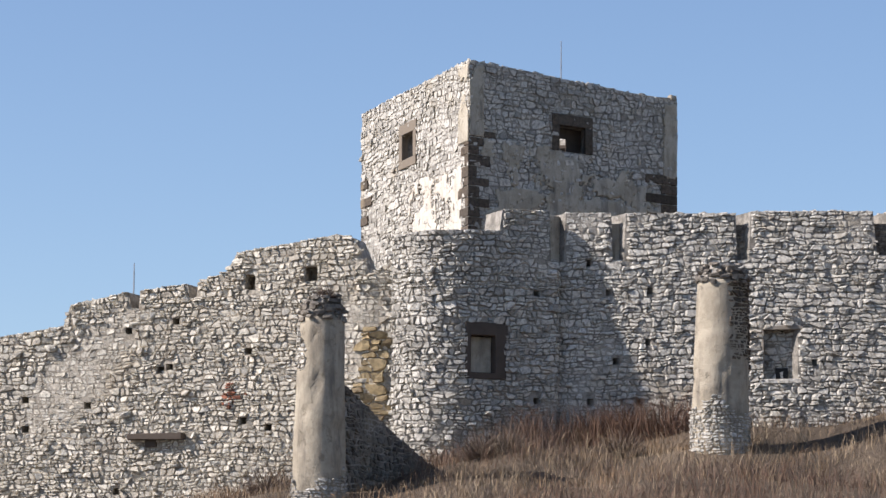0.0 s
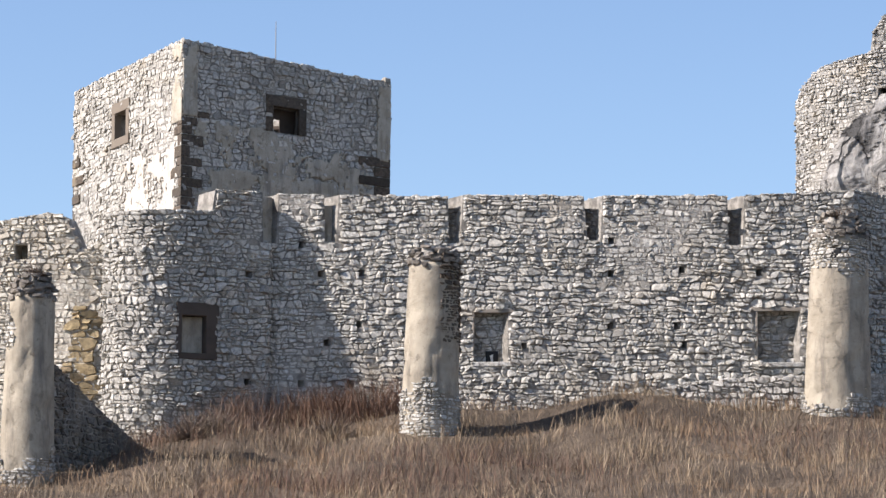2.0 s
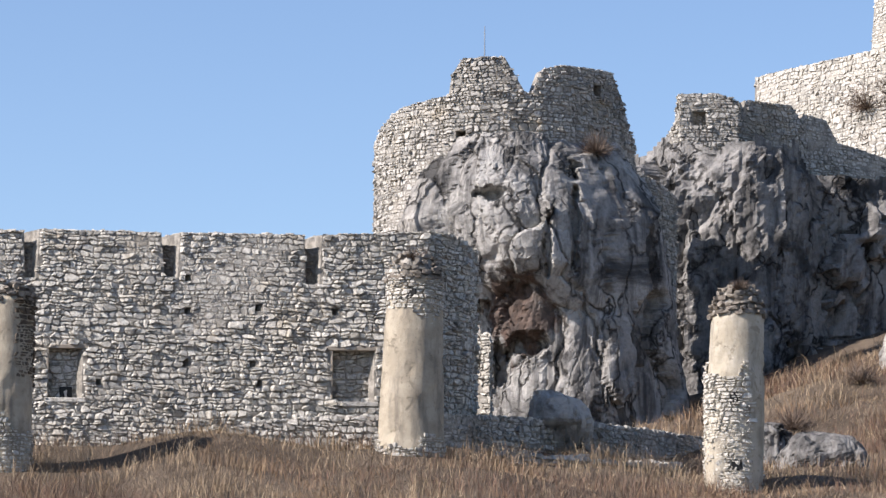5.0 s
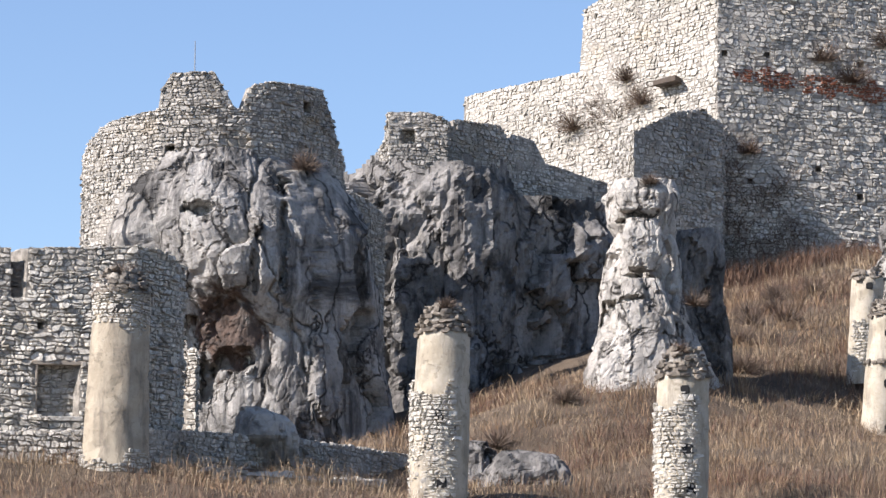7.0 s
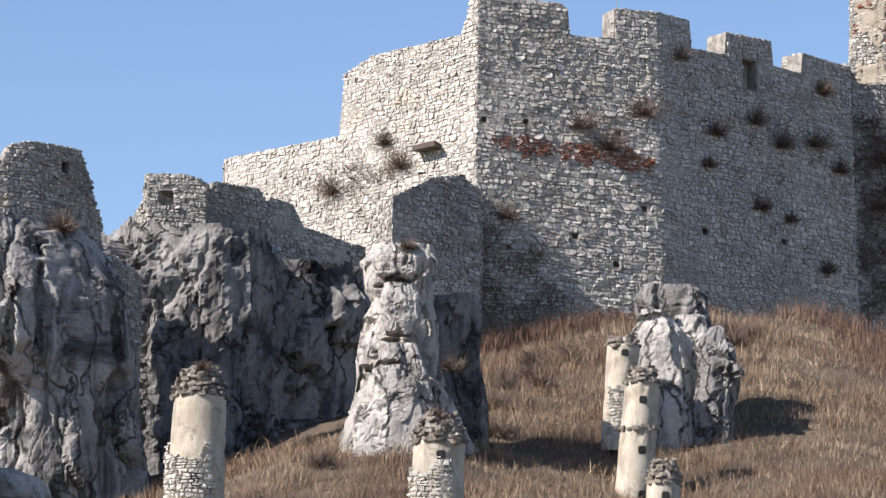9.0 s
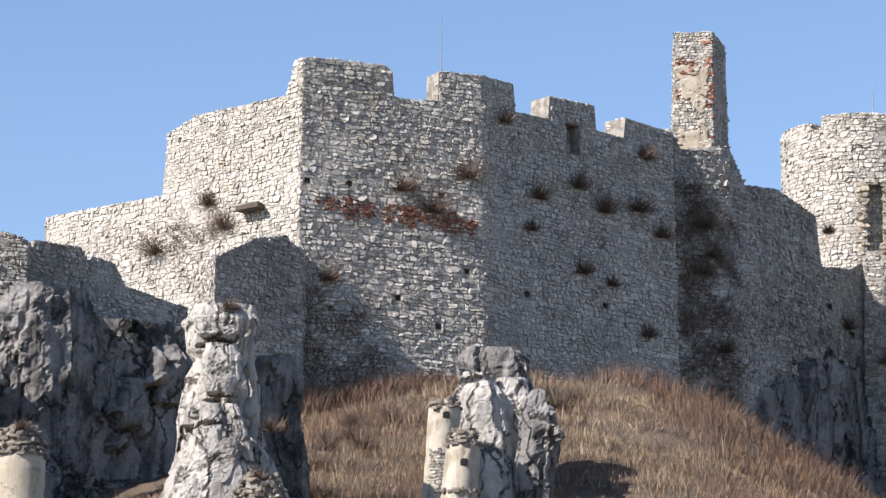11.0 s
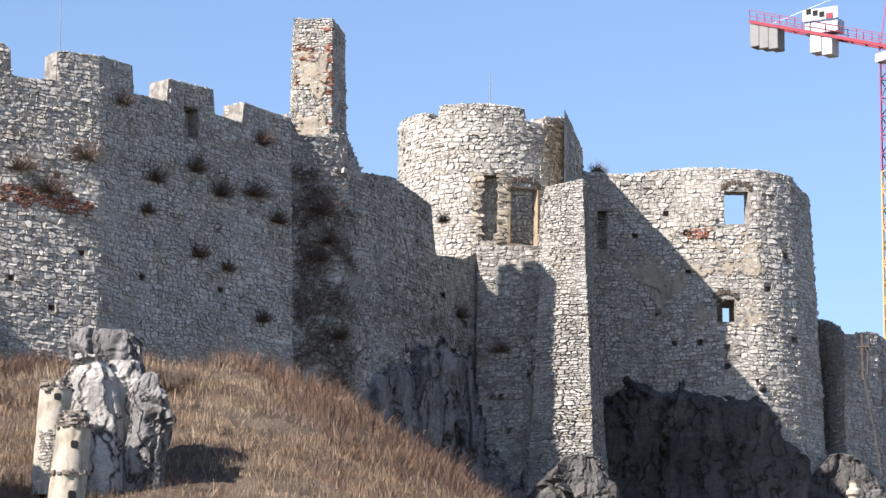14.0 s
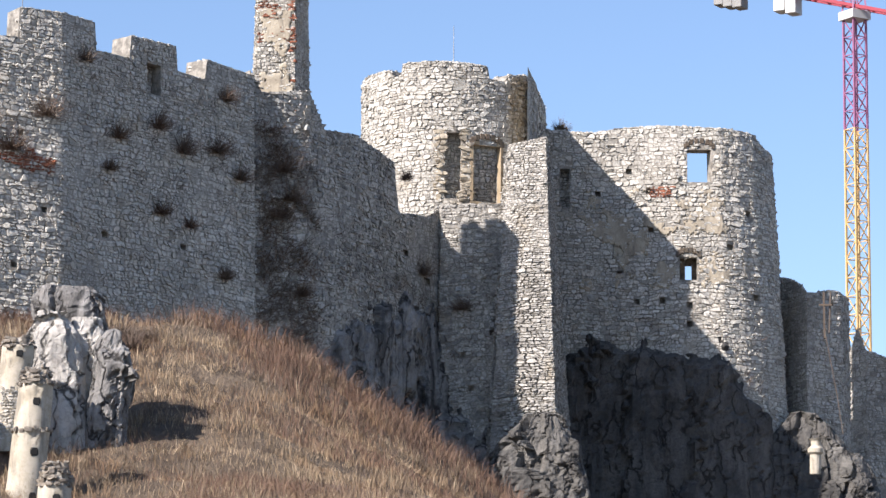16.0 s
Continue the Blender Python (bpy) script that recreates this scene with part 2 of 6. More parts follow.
def stone_shapes(rng, cu, cz, hw, hh, depth):
    """Corner points (u, z, out) of many rough stones, and their triangles."""
    n = len(cu)
    k = STONE_RING
    ang = (np.arange(k) + 0.5) / k * 2 * np.pi + rng.normal(0, 0.13, (n, k))
    c, s = np.cos(ang), np.sin(ang)
    sq = rng.uniform(0.45, 0.75, (n, 1))
    px = np.sign(c) * np.abs(c) ** sq * rng.uniform(0.80, 1.08, (n, k))
    pz = np.sign(s) * np.abs(s) ** sq * rng.uniform(0.82, 1.06, (n, k))
    tilt = rng.normal(0, 0.07, (n, 1))
    ring = np.stack([px * hw[:, None], pz * hh[:, None]], -1)
    ring = np.stack([ring[..., 0] - tilt * ring[..., 1], ring[..., 1] + tilt * ring[..., 0]], -1)
    mid = np.stack([cu, cz], -1)[:, None]
    slope = rng.normal(0, 0.16, (n, 2))
    d1 = depth[:, None] * rng.uniform(0.72, 1.0, (n, k))
    inner = ring * rng.uniform(0.80, 0.94, (n, k, 1))
    d1 = d1 + (inner * slope[:, None]).sum(-1)
    outer3 = np.concatenate([ring + mid, np.full((n, k, 1), -0.06)], -1)
    inner3 = np.concatenate([inner + mid, d1[..., None]], -1)
    off = rng.normal(0, 0.15, (n, 2)) * np.stack([hw, hh], -1)
    top3 = np.concatenate([mid[:, 0] + off, (depth * rng.uniform(0.85, 1.12, n))[:, None]], -1)[:, None]
    verts = np.concatenate([outer3, inner3, top3], 1)
    i = np.arange(k)
    j = (i + 1) % k
    t = np.concatenate([np.stack([i, j, j + k], 1), np.stack([i, j + k, i + k], 1), np.stack([i + k, j + k, np.full(k, 2 * k)], 1)])
    tris = (np.arange(n) * (2 * k + 1))[:, None, None] + t[None]
    return verts, tris.reshape(-1, 3)


def courses(rng, length, base, top, openings, course, width, keep=None):
    """Rubble in wavering courses: the outlines (eight corners u, z) of close-fitting rough blocks."""
    zs = float(np.min(level(base, np.linspace(0, length, 60)))) - course
    ze = float(np.max(level(top, np.linspace(0, length, 400)))) + course
    hs = []
    while sum(hs) < ze - zs:
        hs.append(course * rng.choice([0.65, 0.88, 1.08, 1.3, 1.55], p=[0.15, 0.25, 0.3, 0.2, 0.1]) * rng.uniform(0.9, 1.1))
    edge = zs + np.concatenate([[0], np.cumsum(hs)])
    ph = rng.uniform(0, 6.28, (len(edge), 3))
    slow = rng.uniform(0, 6.28, 2)

    def line(k, u):
        """The wavering bed joint under course k."""
        return (edge[k] + course * (0.35 * np.sin(u * 0.31 + slow[0]) + 0.2 * np.sin(u * 0.83 + slow[1] + edge[k] * 0.3))
                + course * (0.15 * np.sin(u * 2.3 + ph[k, 0]) + 0.13 * np.sin(u * 5.9 + ph[k, 1]) + 0.09 * np.sin(u * 13.0 + ph[k, 2])))

    polys = []
    for k, h in enumerate(hs):
        m = int(length / (width * 0.5)) + 6
        w = width * np.clip(rng.lognormal(-0.1, 0.36, m), 0.45, 1.7) * (0.7 + 0.3 * h / course)
        e = np.cumsum(w) - rng.uniform(0.2, 1.2) * width
        sl = rng.normal(0, 0.2, m) * h
        md = rng.normal(0, 0.12, m) * h
        L, R = e[:-1], e[1:]
        s0, s1, m0, m1 = sl[:-1], sl[1:], md[:-1], md[1:]
        n = len(L)
        cut = rng.random(n) < 0.22 * (h / course) ** 2
        f0, f1 = rng.uniform(0.35, 0.65, n), rng.uniform(0.35, 0.65, n)

        def block(sel, lo0, lo1, hi0, hi1):
            """Blocks between shares lo and hi of the course's height, at their left and right ends."""
            def pt(fu, fz):
                x = (L + s0 * (2 * fz - 1) + m0 * (1 - abs(2 * fz - 1))) * (1 - fu) + (R + s1 * (2 * fz - 1) + m1 * (1 - abs(2 * fz - 1))) * fu
                return np.stack([x, line(k, x) * (1 - fz) + line(k + 1, x) * fz], -1)
            mid0, mid1 = (lo0 + lo1) / 2, (hi0 + hi1) / 2
            pts = [pt(0.0, lo0), pt(rng.uniform(0.35, 0.65, n), mid0), pt(1.0, lo1), pt(1.0, (lo1 + hi1) / 2), pt(1.0, hi1), pt(rng.uniform(0.35, 0.65, n), mid1), pt(0.0, hi0), pt(0.0, (lo0 + hi0) / 2)]
            polys.append(np.stack(pts, 1)[sel])

        zero, one = np.zeros(n), np.ones(n)
        block(~cut, zero, zero, one, one)
        block(cut, zero, zero, f0, f1)
        block(cut, f0, f1, one, one)
    s = np.concatenate(polys)
    s[..., 0] = np.clip(s[..., 0], 0.0, length)
    edges = []   # upright edges of merlons and openings: u, z from, z to
    if not isinstance(top, (int, float)):
        for (ua, za), (ub, zb) in zip(top[:-1], top[1:]):
            if ub - ua < 0.3 and abs(za - zb) > 0.3:
                edges.append((ub if zb > za else ua, min(za, zb), max(za, zb) + 1))
    for o in openings:
        edges += [(o[0], o[2], o[3]), (o[1], o[2], o[3])]
    c = s.mean(1)
    for ue, za, zb in edges:
        near = (c[:, 1] > za) & (c[:, 1] < zb) & (s[..., 0].min(1) < ue) & (s[..., 0].max(1) > ue)
        left, right = near & (c[:, 0] < ue), near & (c[:, 0] >= ue)
        s[left, :, 0] = np.minimum(s[left, :, 0], ue)
        s[right, :, 0] = np.maximum(s[right, :, 0], ue)
    c = s.mean(1)
    tc = level(top, c[:, 0])
    s[..., 1] = np.minimum(s[..., 1], (tc + 0.03)[:, None])
    u, z = s.mean(1).T
    u0, u1, z0, z1 = s[..., 0].min(1), s[..., 0].max(1), s[..., 1].min(1), s[..., 1].max(1)
    ok = (u1 - u0 > 0.07) & (z1 - z0 > 0.05) & (z > level(base, u) - 0.3)
    for o in openings:
        ok &= ~((u > o[0]) & (u < o[1]) & (z1 - 0.04 > o[2]) & (z0 + 0.04 < o[3]))
    if keep is not None:
        ok &= keep(u, z)
    return s[ok]


def stone_faces(rng, poly, depth, gap):
    """Blocks with flat rough faces and chipped edges from their outlines: (u, z, out) corners and triangles."""
    n, k = poly.shape[:2]
    mid = poly.mean(1, keepdims=True)
    r = poly - mid
    size = np.linalg.norm(r, axis=-1, keepdims=True)
    r = r * (1 - np.minimum(gap / np.maximum(size, 0.02), 0.45))
    r = r * np.where(np.arange(k) % 2 == 0, rng.uniform(0.72, 0.95, (n, k)), rng.uniform(0.90, 1.03, (n, k)))[..., None]
    chip = rng.uniform(0.006, 0.03, (n, k, 1))
    inner = r * (1 - np.minimum(chip / np.maximum(np.linalg.norm(r, axis=-1, keepdims=True), 0.02), 0.4))
    slope = rng.normal(0, 0.17, (n, 2))
    d = depth[:, None] * rng.uniform(0.85, 1.1, (n, k)) + (inner * slope[:, None]).sum(-1)
    outer3 = np.concatenate([r + mid, np.full((n, k, 1), -0.05)], -1)
    inner3 = np.concatenate([inner + mid, np.maximum(d, 0.004)[..., None]], -1)
    off = rng.normal(0, 0.2, (n, 2)) * np.abs(r).max(1)
    top3 = np.concatenate([mid[:, 0] + off, (depth * rng.uniform(0.9, 1.2, n) + (off * slope).sum(-1))[:, None]], -1)[:, None]
    verts = np.concatenate([outer3, inner3, top3], 1)
    i = np.arange(k)
    j = (i + 1) % k
    t = np.concatenate([np.stack([i, j, j + k], 1), np.stack([i, j + k, i + k], 1), np.stack([i + k, j + k, np.full(k, 2 * k)], 1)])
    return verts, ((np.arange(n) * (2 * k + 1))[:, None, None] + t[None]).reshape(-1, 3)


def wall_body(name, run, base, top, thick, openings, material, parent, step=1.2):
    """The core of a wall in upright blocks, with its openings left free."""
    cuts = {0.0, run.length}
    cuts.update(float(c) for c in run.cum)
    if not isinstance(top, (int, float)):
        cuts.update(float(t[0]) for t in top)
    for o in openings:
        cuts.update((o[0], o[1]))
    cuts = sorted(c for c in cuts if 0 <= c <= run.length)
    us = [cuts[0]]
    for c in cuts[1:]:
        if c - us[-1] > 0.004:
            k = max(1, int((c - us[-1]) / step))
            us.extend(us[-1] + (c - us[-1]) * (i + 1) / k for i in range(k))
    verts, faces, known = [], [], {}

    def corner(p):
        key = tuple(round(float(c), 2) for c in p)
        if key not in known:
            known[key] = len(verts)
            verts.append(p)
        return known[key]

    for a, b in zip(us[:-1], us[1:]):
        mid = (a + b) / 2
        lo = (float(level(base, a)), float(level(base, b)))
        hi = (float(level(top, a + 0.003)), float(level(top, b - 0.003)))
        spans, z0 = [], lo
        for o in sorted((o for o in openings if o[0] - 1e-3 <= mid <= o[1] + 1e-3), key=lambda o: o[2]):
            spans.append((z0, (o[2], o[2])))
            z0 = (o[3], o[3])
        spans.append((z0, hi))
        for (l0, l1), (h0, h1) in spans:
            if h0 - l0 < 0.01 and h1 - l1 < 0.01:
                continue
            c = [corner(run.put(u, z, o)) for o in (0.0, -thick) for u, z in ((a, l0), (b, l1), (b, max(h1, l1 + 0.02)), (a, max(h0, l0 + 0.02)))]
            for f in ((0, 1, 2, 3), (5, 4, 7, 6), (3, 2, 6, 7), (0, 4, 5, 1), (0, 3, 7, 4), (1, 5, 6, 2)):
                f = [c[k] for k in f]
                if len(set(f)) == 4:
                    faces.append(f)
    return under(parent, new(name, mesh_from(name, verts, faces, material)))


LOOSE = []   # stones that become single objects at the end of the file


def patch_stones(parent, run, base, top, course, width, depth, seed, stone, keep=None, name="rubble", out=0.0, openings=(), gap=0.01):
    rng = np.random.default_rng(seed)
    s = courses(rng, run.length, base, top, openings, course, width, keep)
    verts, tris = stone_faces(rng, s, depth * rng.lognormal(-0.1, 0.4, len(s)), gap)
    w = run.put(verts[..., 0], verts[..., 1], verts[..., 2] + out)
    return under(parent, new(name, fast_mesh(name, w.reshape(-1, 3), tris, stone)), kind="stuff")


def slab(run, u0, u1, z0, z1, o0, o1, ragged=0.0, rng=None):
    """A block against a wall, from out o0 to o1."""
    bm = bmesh.new()
    c = []
    for o in (o0, o1):
        for u, z in ((u0, z0), (u1, z0), (u1, z1), (u0, z1)):
            j = (rng.uniform(-ragged, ragged), rng.uniform(-ragged, ragged)) if ragged and rng is not None else (0, 0)
            c.append(bm.verts.new(run.put(u + j[0], z + j[1], o)))
    for f in ((0, 3, 2, 1), (4, 5, 6, 7), (0, 1, 5, 4), (1, 2, 6, 5), (2, 3, 7, 6), (3, 0, 4, 7)):
        bm.faces.new([c[i] for i in f])
    bmesh.ops.recalc_face_normals(bm, faces=bm.faces)
    bmesh.ops.bevel(bm, geom=list(bm.edges), offset=0.02, segments=1, affect="EDGES")
    return bm


def rubble_wall(parent, path, base, top, thick=1.2, openings=(), stone=GREY, mortar=MORTAR, course=0.187, width=0.257, depth=0.06, gap=0.011, seed=1, batter=0.0, single=0, keep=None, cap=True, niches=(), focus=None):
    """A rubble wall: core, stones on its outer face and a ragged row along its top. Niches (u0, u1, z0, z1, depth) are closed at the back."""
    zmax = float(top) if isinstance(top, (int, float)) else max(t[1] for t in top)
    run = Run(path, batter, zmax)
    rng = np.random.default_rng(seed)
    holes = list(openings) + [n[:4] for n in niches]
    wall_body("core", run, base, top, thick, holes, mortar, parent)
    for n in niches:
        part("niche_back", slab(run, n[0] - 0.05, n[1] + 0.05, n[2] - 0.05, n[3] + 0.05, -n[4] - 0.3, -n[4]), mortar, parent)
        if n[1] - n[0] > 0.6:
            patch_stones(parent, run, n[2] - 0.1, n[3] + 0.02, course, width, depth, seed + 7, stone, lambda u, z: (u > n[0] - 0.1) & (u < n[1] + 0.1), "infill", -n[4])
    s = courses(rng, run.length, base, top, holes, course, width, keep)
    dep = 1.2 * depth * rng.lognormal(-0.1, 0.45, len(s))
    # here and there old pointing still lies flush over the stones
    um, zm = s.mean(1).T
    flush = np.sin(um * 0.55 + seed) + np.sin(zm * 0.8 + 1.7 * seed + 1.3 * np.sin(um * 0.4)) + 0.7 * np.sin(um * 1.3 - zm * 1.1 + 2 * seed) + rng.normal(0, 0.25, len(s))
    dep = dep * (1 - 0.85 * np.clip((flush - 0.9) / 0.8, 0, 1))
    verts, tris = stone_faces(rng, s, dep, gap)
    take = min(single, len(s))
    if take:
        # a stretch of the wall is laid in stones that stand free
        mid = s.mean(1)
        at = focus or (run.length * 0.5, float(np.median(mid[:, 1])))
        order = np.argsort(np.maximum(np.abs(mid[:, 0] - at[0]) / 2.2, np.abs(mid[:, 1] - at[1])))
        lone = np.zeros(len(s), bool)
        lone[order[:take]] = True
        one = tris[: 3 * STONE_RING]
        LOOSE.append((parent, run.put(verts[lone][..., 0], verts[lone][..., 1], verts[lone][..., 2]), one, stone))
        verts = verts[~lone]
        tris = ((np.arange(len(verts)) * (2 * STONE_RING + 1))[:, None, None] + one[None]).reshape(-1, 3)
    if cap:
        m = int(run.length / (width * 0.7))
        for row in range(3):
            cu = np.sort(rng.uniform(0.15, run.length - 0.15, m))
            ct = np.minimum(level(top, cu - 0.12), level(top, cu + 0.12))
            v, t = stone_shapes(rng, cu, np.zeros(m), rng.uniform(0.4, 0.7, m) * width, rng.uniform(0.3, 0.5, m) * width, rng.uniform(0.1, 0.5, m) * course)
            # they lie flat: a stone's own out axis points up
            flat = np.stack([v[..., 0], v[..., 2] + ct[:, None] - 0.02, v[..., 1] - thick * (0.14 + 0.34 * row)], -1)
            tris = np.concatenate([tris, t + len(verts) * (2 * STONE_RING + 1)])
            verts = np.concatenate([verts, flat])
    world_v = run.put(verts[..., 0], verts[..., 1], verts[..., 2])
    under(parent, new("rubble", fast_mesh("rubble", world_v.reshape(-1, 3), tris, stone)), kind="stuff")
    return run


def plaster_patch(parent, run, u0, u1, z0, z1, seed, thr, material, out=0.10, step=0.09, edge=0.35):
    """What is left of a coat of plaster, with ragged edges."""
    off = Vector((seed * 7.3, seed * 3.1, 0.5))
    nu, nz = max(2, int((u1 - u0) / step)), max(2, int((z1 - z0) / step))
    bm, grid = bmesh.new(), {}

    def has(i, j):
        u, z = u0 + (i + 0.5) * step, z0 + (j + 0.5) * step
        rim = min((u - u0), (u1 - u), (z - z0), (z1 - z)) / edge
        return noise.fractal(Vector((u * 0.42, z * 0.42, 0)) + off, 0.6, 2.2, 6) + min(rim, 1) * 0.5 - 0.5 > thr

    def vert(i, j):
        if (i, j) not in grid:
            u, z = u0 + i * step, z0 + j * step
            w = noise.noise(Vector((u * 1.7, z * 1.7, 3)) + off)
            ju, jz = noise.noise(Vector((u * 5, z * 5, 1))) * 0.06, noise.noise(Vector((u * 5, z * 5, 9))) * 0.06
            grid[i, j] = bm.verts.new(run.put(u + ju, z + jz, out + 0.02 * w))
        return grid[i, j]

    for i in range(nu):
        for j in range(nz):
            if has(i, j):
                bm.faces.new([vert(i, j), vert(i + 1, j), vert(i + 1, j + 1), vert(i, j + 1)])
    if not bm.faces:
        bm.free()
        return None
    for f in bm.faces:
        f.smooth = True
    me = bpy.data.meshes.new("plaster")
    bmesh.ops.recalc_face_normals(bm, faces=bm.faces)
    bm.to_mesh(me)
    bm.free()
    me.materials.append(material)
    ob = under(parent, new("plaster", me), "weathered lime plaster patch")
    sol = ob.modifiers.new("thick", "SOLIDIFY")
    sol.thickness, sol.offset = 0.05, 0
    return ob


def surround(parent, run, o, w, material, proud=0.09, sill=True):
    """Dressed stones round an opening."""
    u0, u1, z0, z1 = o[:4]
    part("lintel", slab(run, u0 - w, u1 + w, z1 - 0.01, z1 + w * 1.2, -0.3, proud), material, parent)
    part("jamb", slab(run, u0 - w, u0 + 0.01, z0, z1 - 0.01, -0.3, proud), material, parent)
    part("jamb", slab(run, u1 - 0.01, u1 + w, z0, z1 - 0.01, -0.3, proud), material, parent)
    if sill:
        part("sill", slab(run, u0 - w, u1 + w, z0 - w, z0, -0.3, proud + 0.02), material, parent)


def carve(p, size, off):
    """Relief of split travertine at p: tilted facets between clefts, smaller chips, upright flutes. About -1 to 1."""
    warp = noise.noise_vector(p / size + off) * 0.2 + noise.noise_vector(p / (size * 0.3) + off) * 0.08
    total = 0.0
    for scale, squash, share in ((1.5, 0.26, 1.0), (0.6, 0.26, 0.36), (0.2, 0.5, 0.10)):
        q = Vector((p.x, p.y, p.z * squash)) / (size * scale) + off + warp
        dist, cell = noise.voronoi(q)
        f = cell[0]
        h = f.x * 12.9 + f.y * 78.2 + f.z * 37.7
        slope = Vector((math.sin(h), math.sin(h * 1.7 + 1), math.sin(h * 2.3 + 2)))
        cleft = max(0.0, 0.06 - (dist[1] - dist[0])) / 0.06
        total += share * ((q - f).dot(slope) * 1.1 + 0.26 * math.sin(h * 3.1) - 0.45 * cleft)
    flute = noise.ridged_multi_fractal(Vector((p.x, p.y, p.z * 0.08)) / (size * 0.45) + off, 0.9, 2.1, 3, 1.0, 2.0) - 1.1
    return total - 0.10 * flute + 0.13 * noise.fractal(p / (size * 0.45) + off, 0.7, 2.1, 6)


def rock(parent, name, rows, turn, material, seed=1, amp=0.6, size=2.5, around=110, up=90, square=0.7, label="", twist=0.0, dents=()):
    """A crag: an upright lump through rows of (z, x, y, half width, half depth), split by clefts. Dents are hollows (x, y, z, half width, half height, depth) on its front."""
    a = np.array(sorted(rows), float)
    z = np.linspace(a[0, 0], a[-1, 0], up)
    cx, cy, rx, ry = (np.interp(z, a[:, 0], a[:, k]) for k in (1, 2, 3, 4))
    th = np.linspace(0, 2 * np.pi, around, endpoint=False)
    c, s = np.cos(th), np.sin(th)
    c, s = np.sign(c) * np.abs(c) ** square, np.sign(s) * np.abs(s) ** square
    across = Vector((math.cos(radians(turn)), math.sin(radians(turn)), 0))
    front = Vector((across.y, -across.x, 0))
    if twist:
        turn, rx, ry = turn - twist, rx * 0.9, rx * 0.8
    ca, sa = math.cos(radians(turn)), math.sin(radians(turn))
    verts, off = [], Vector((seed * 13.7, seed * 5.1, seed * 2.3))
    for i in range(up):
        for j in range(around):
            lx, ly = rx[i] * c[j], ry[i] * s[j]
            p = Vector((cx[i] + ca * lx - sa * ly, cy[i] + sa * lx + ca * ly, z[i]))
            d = Vector((ca * c[j] - sa * s[j], sa * c[j] + ca * s[j], 0))
            v = p + d * amp * 0.75 * carve(p, size, off)
            if d.dot(front) > 0.1:
                for x, y, zd, hw, hh, deep in dents:
                    rel = v - Vector((x, y, zd))
                    far = math.hypot(rel.dot(across) / hw, rel.z / hh) + 0.55 * noise.fractal(v * 1.1 + off, 0.8, 2.1, 4)
                    if far < 1:
                        v = v - front * deep * min(1.0, (1 - far) * 2.5)
            verts.append(v + Vector((0, 0, 0.2 * amp * noise.noise(p / (size * 0.4) + off))))
    faces = [(i * around + j, i * around + (j + 1) % around, (i + 1) * around + (j + 1) % around, (i + 1) * around + j) for i in range(up - 1) for j in range(around)]
    top = len(verts)
    verts.append(Vector((cx[-1], cy[-1], z[-1] + 0.3 * amp)))
    faces += [((up - 1) * around + j, (up - 1) * around + (j + 1) % around, top) for j in range(around)]
    ob = new(name, mesh_from(name, verts, faces, material))
    if parent:
        under(parent, ob, label)
    return ob


def rock_face(parent, name, run, u0, u1, z0, top, material, seed, amp, size, bulge, fade=2.0, step=0.28):
    """Bare rock that stands out of a wall's foot and dies into its masonry along a ragged line."""
    off = Vector((seed * 13.7, seed * 5.1, seed * 2.3))
    us = np.arange(u0, u1 + step, step)
    zs = np.arange(z0, float(np.max(level(top, us))) + 1.5, step)
    bm, grid = bmesh.new(), {}
    for i, u in enumerate(us):
        for j, z in enumerate(zs):
            p = Vector(run.put(u, z, 0.0))
            n = (Vector(run.put(u, z, 1.0)) - p).normalized()
            rise = (float(level(top, u)) - z + 1.6 * noise.fractal(p * 0.5 + off, 0.8, 2.1, 5)) / fade
            rise = min(rise, (u - u0) / 0.9, (u1 - u) / 0.9)
            f = min(1.0, max(0.0, rise))
            f = f * f * (3 - 2 * f)
            if rise > -0.5:
                grid[i, j] = bm.verts.new(p + n * (-0.35 + f * (0.35 + bulge + amp * 0.75 * carve(p, size, off))))
    for (i, j), v in grid.items():
        ring = [v, grid.get((i + 1, j)), grid.get((i + 1, j + 1)), grid.get((i, j + 1))]
        if all(ring):
            bm.faces.new(ring)
    return part(name, bm, material, parent)


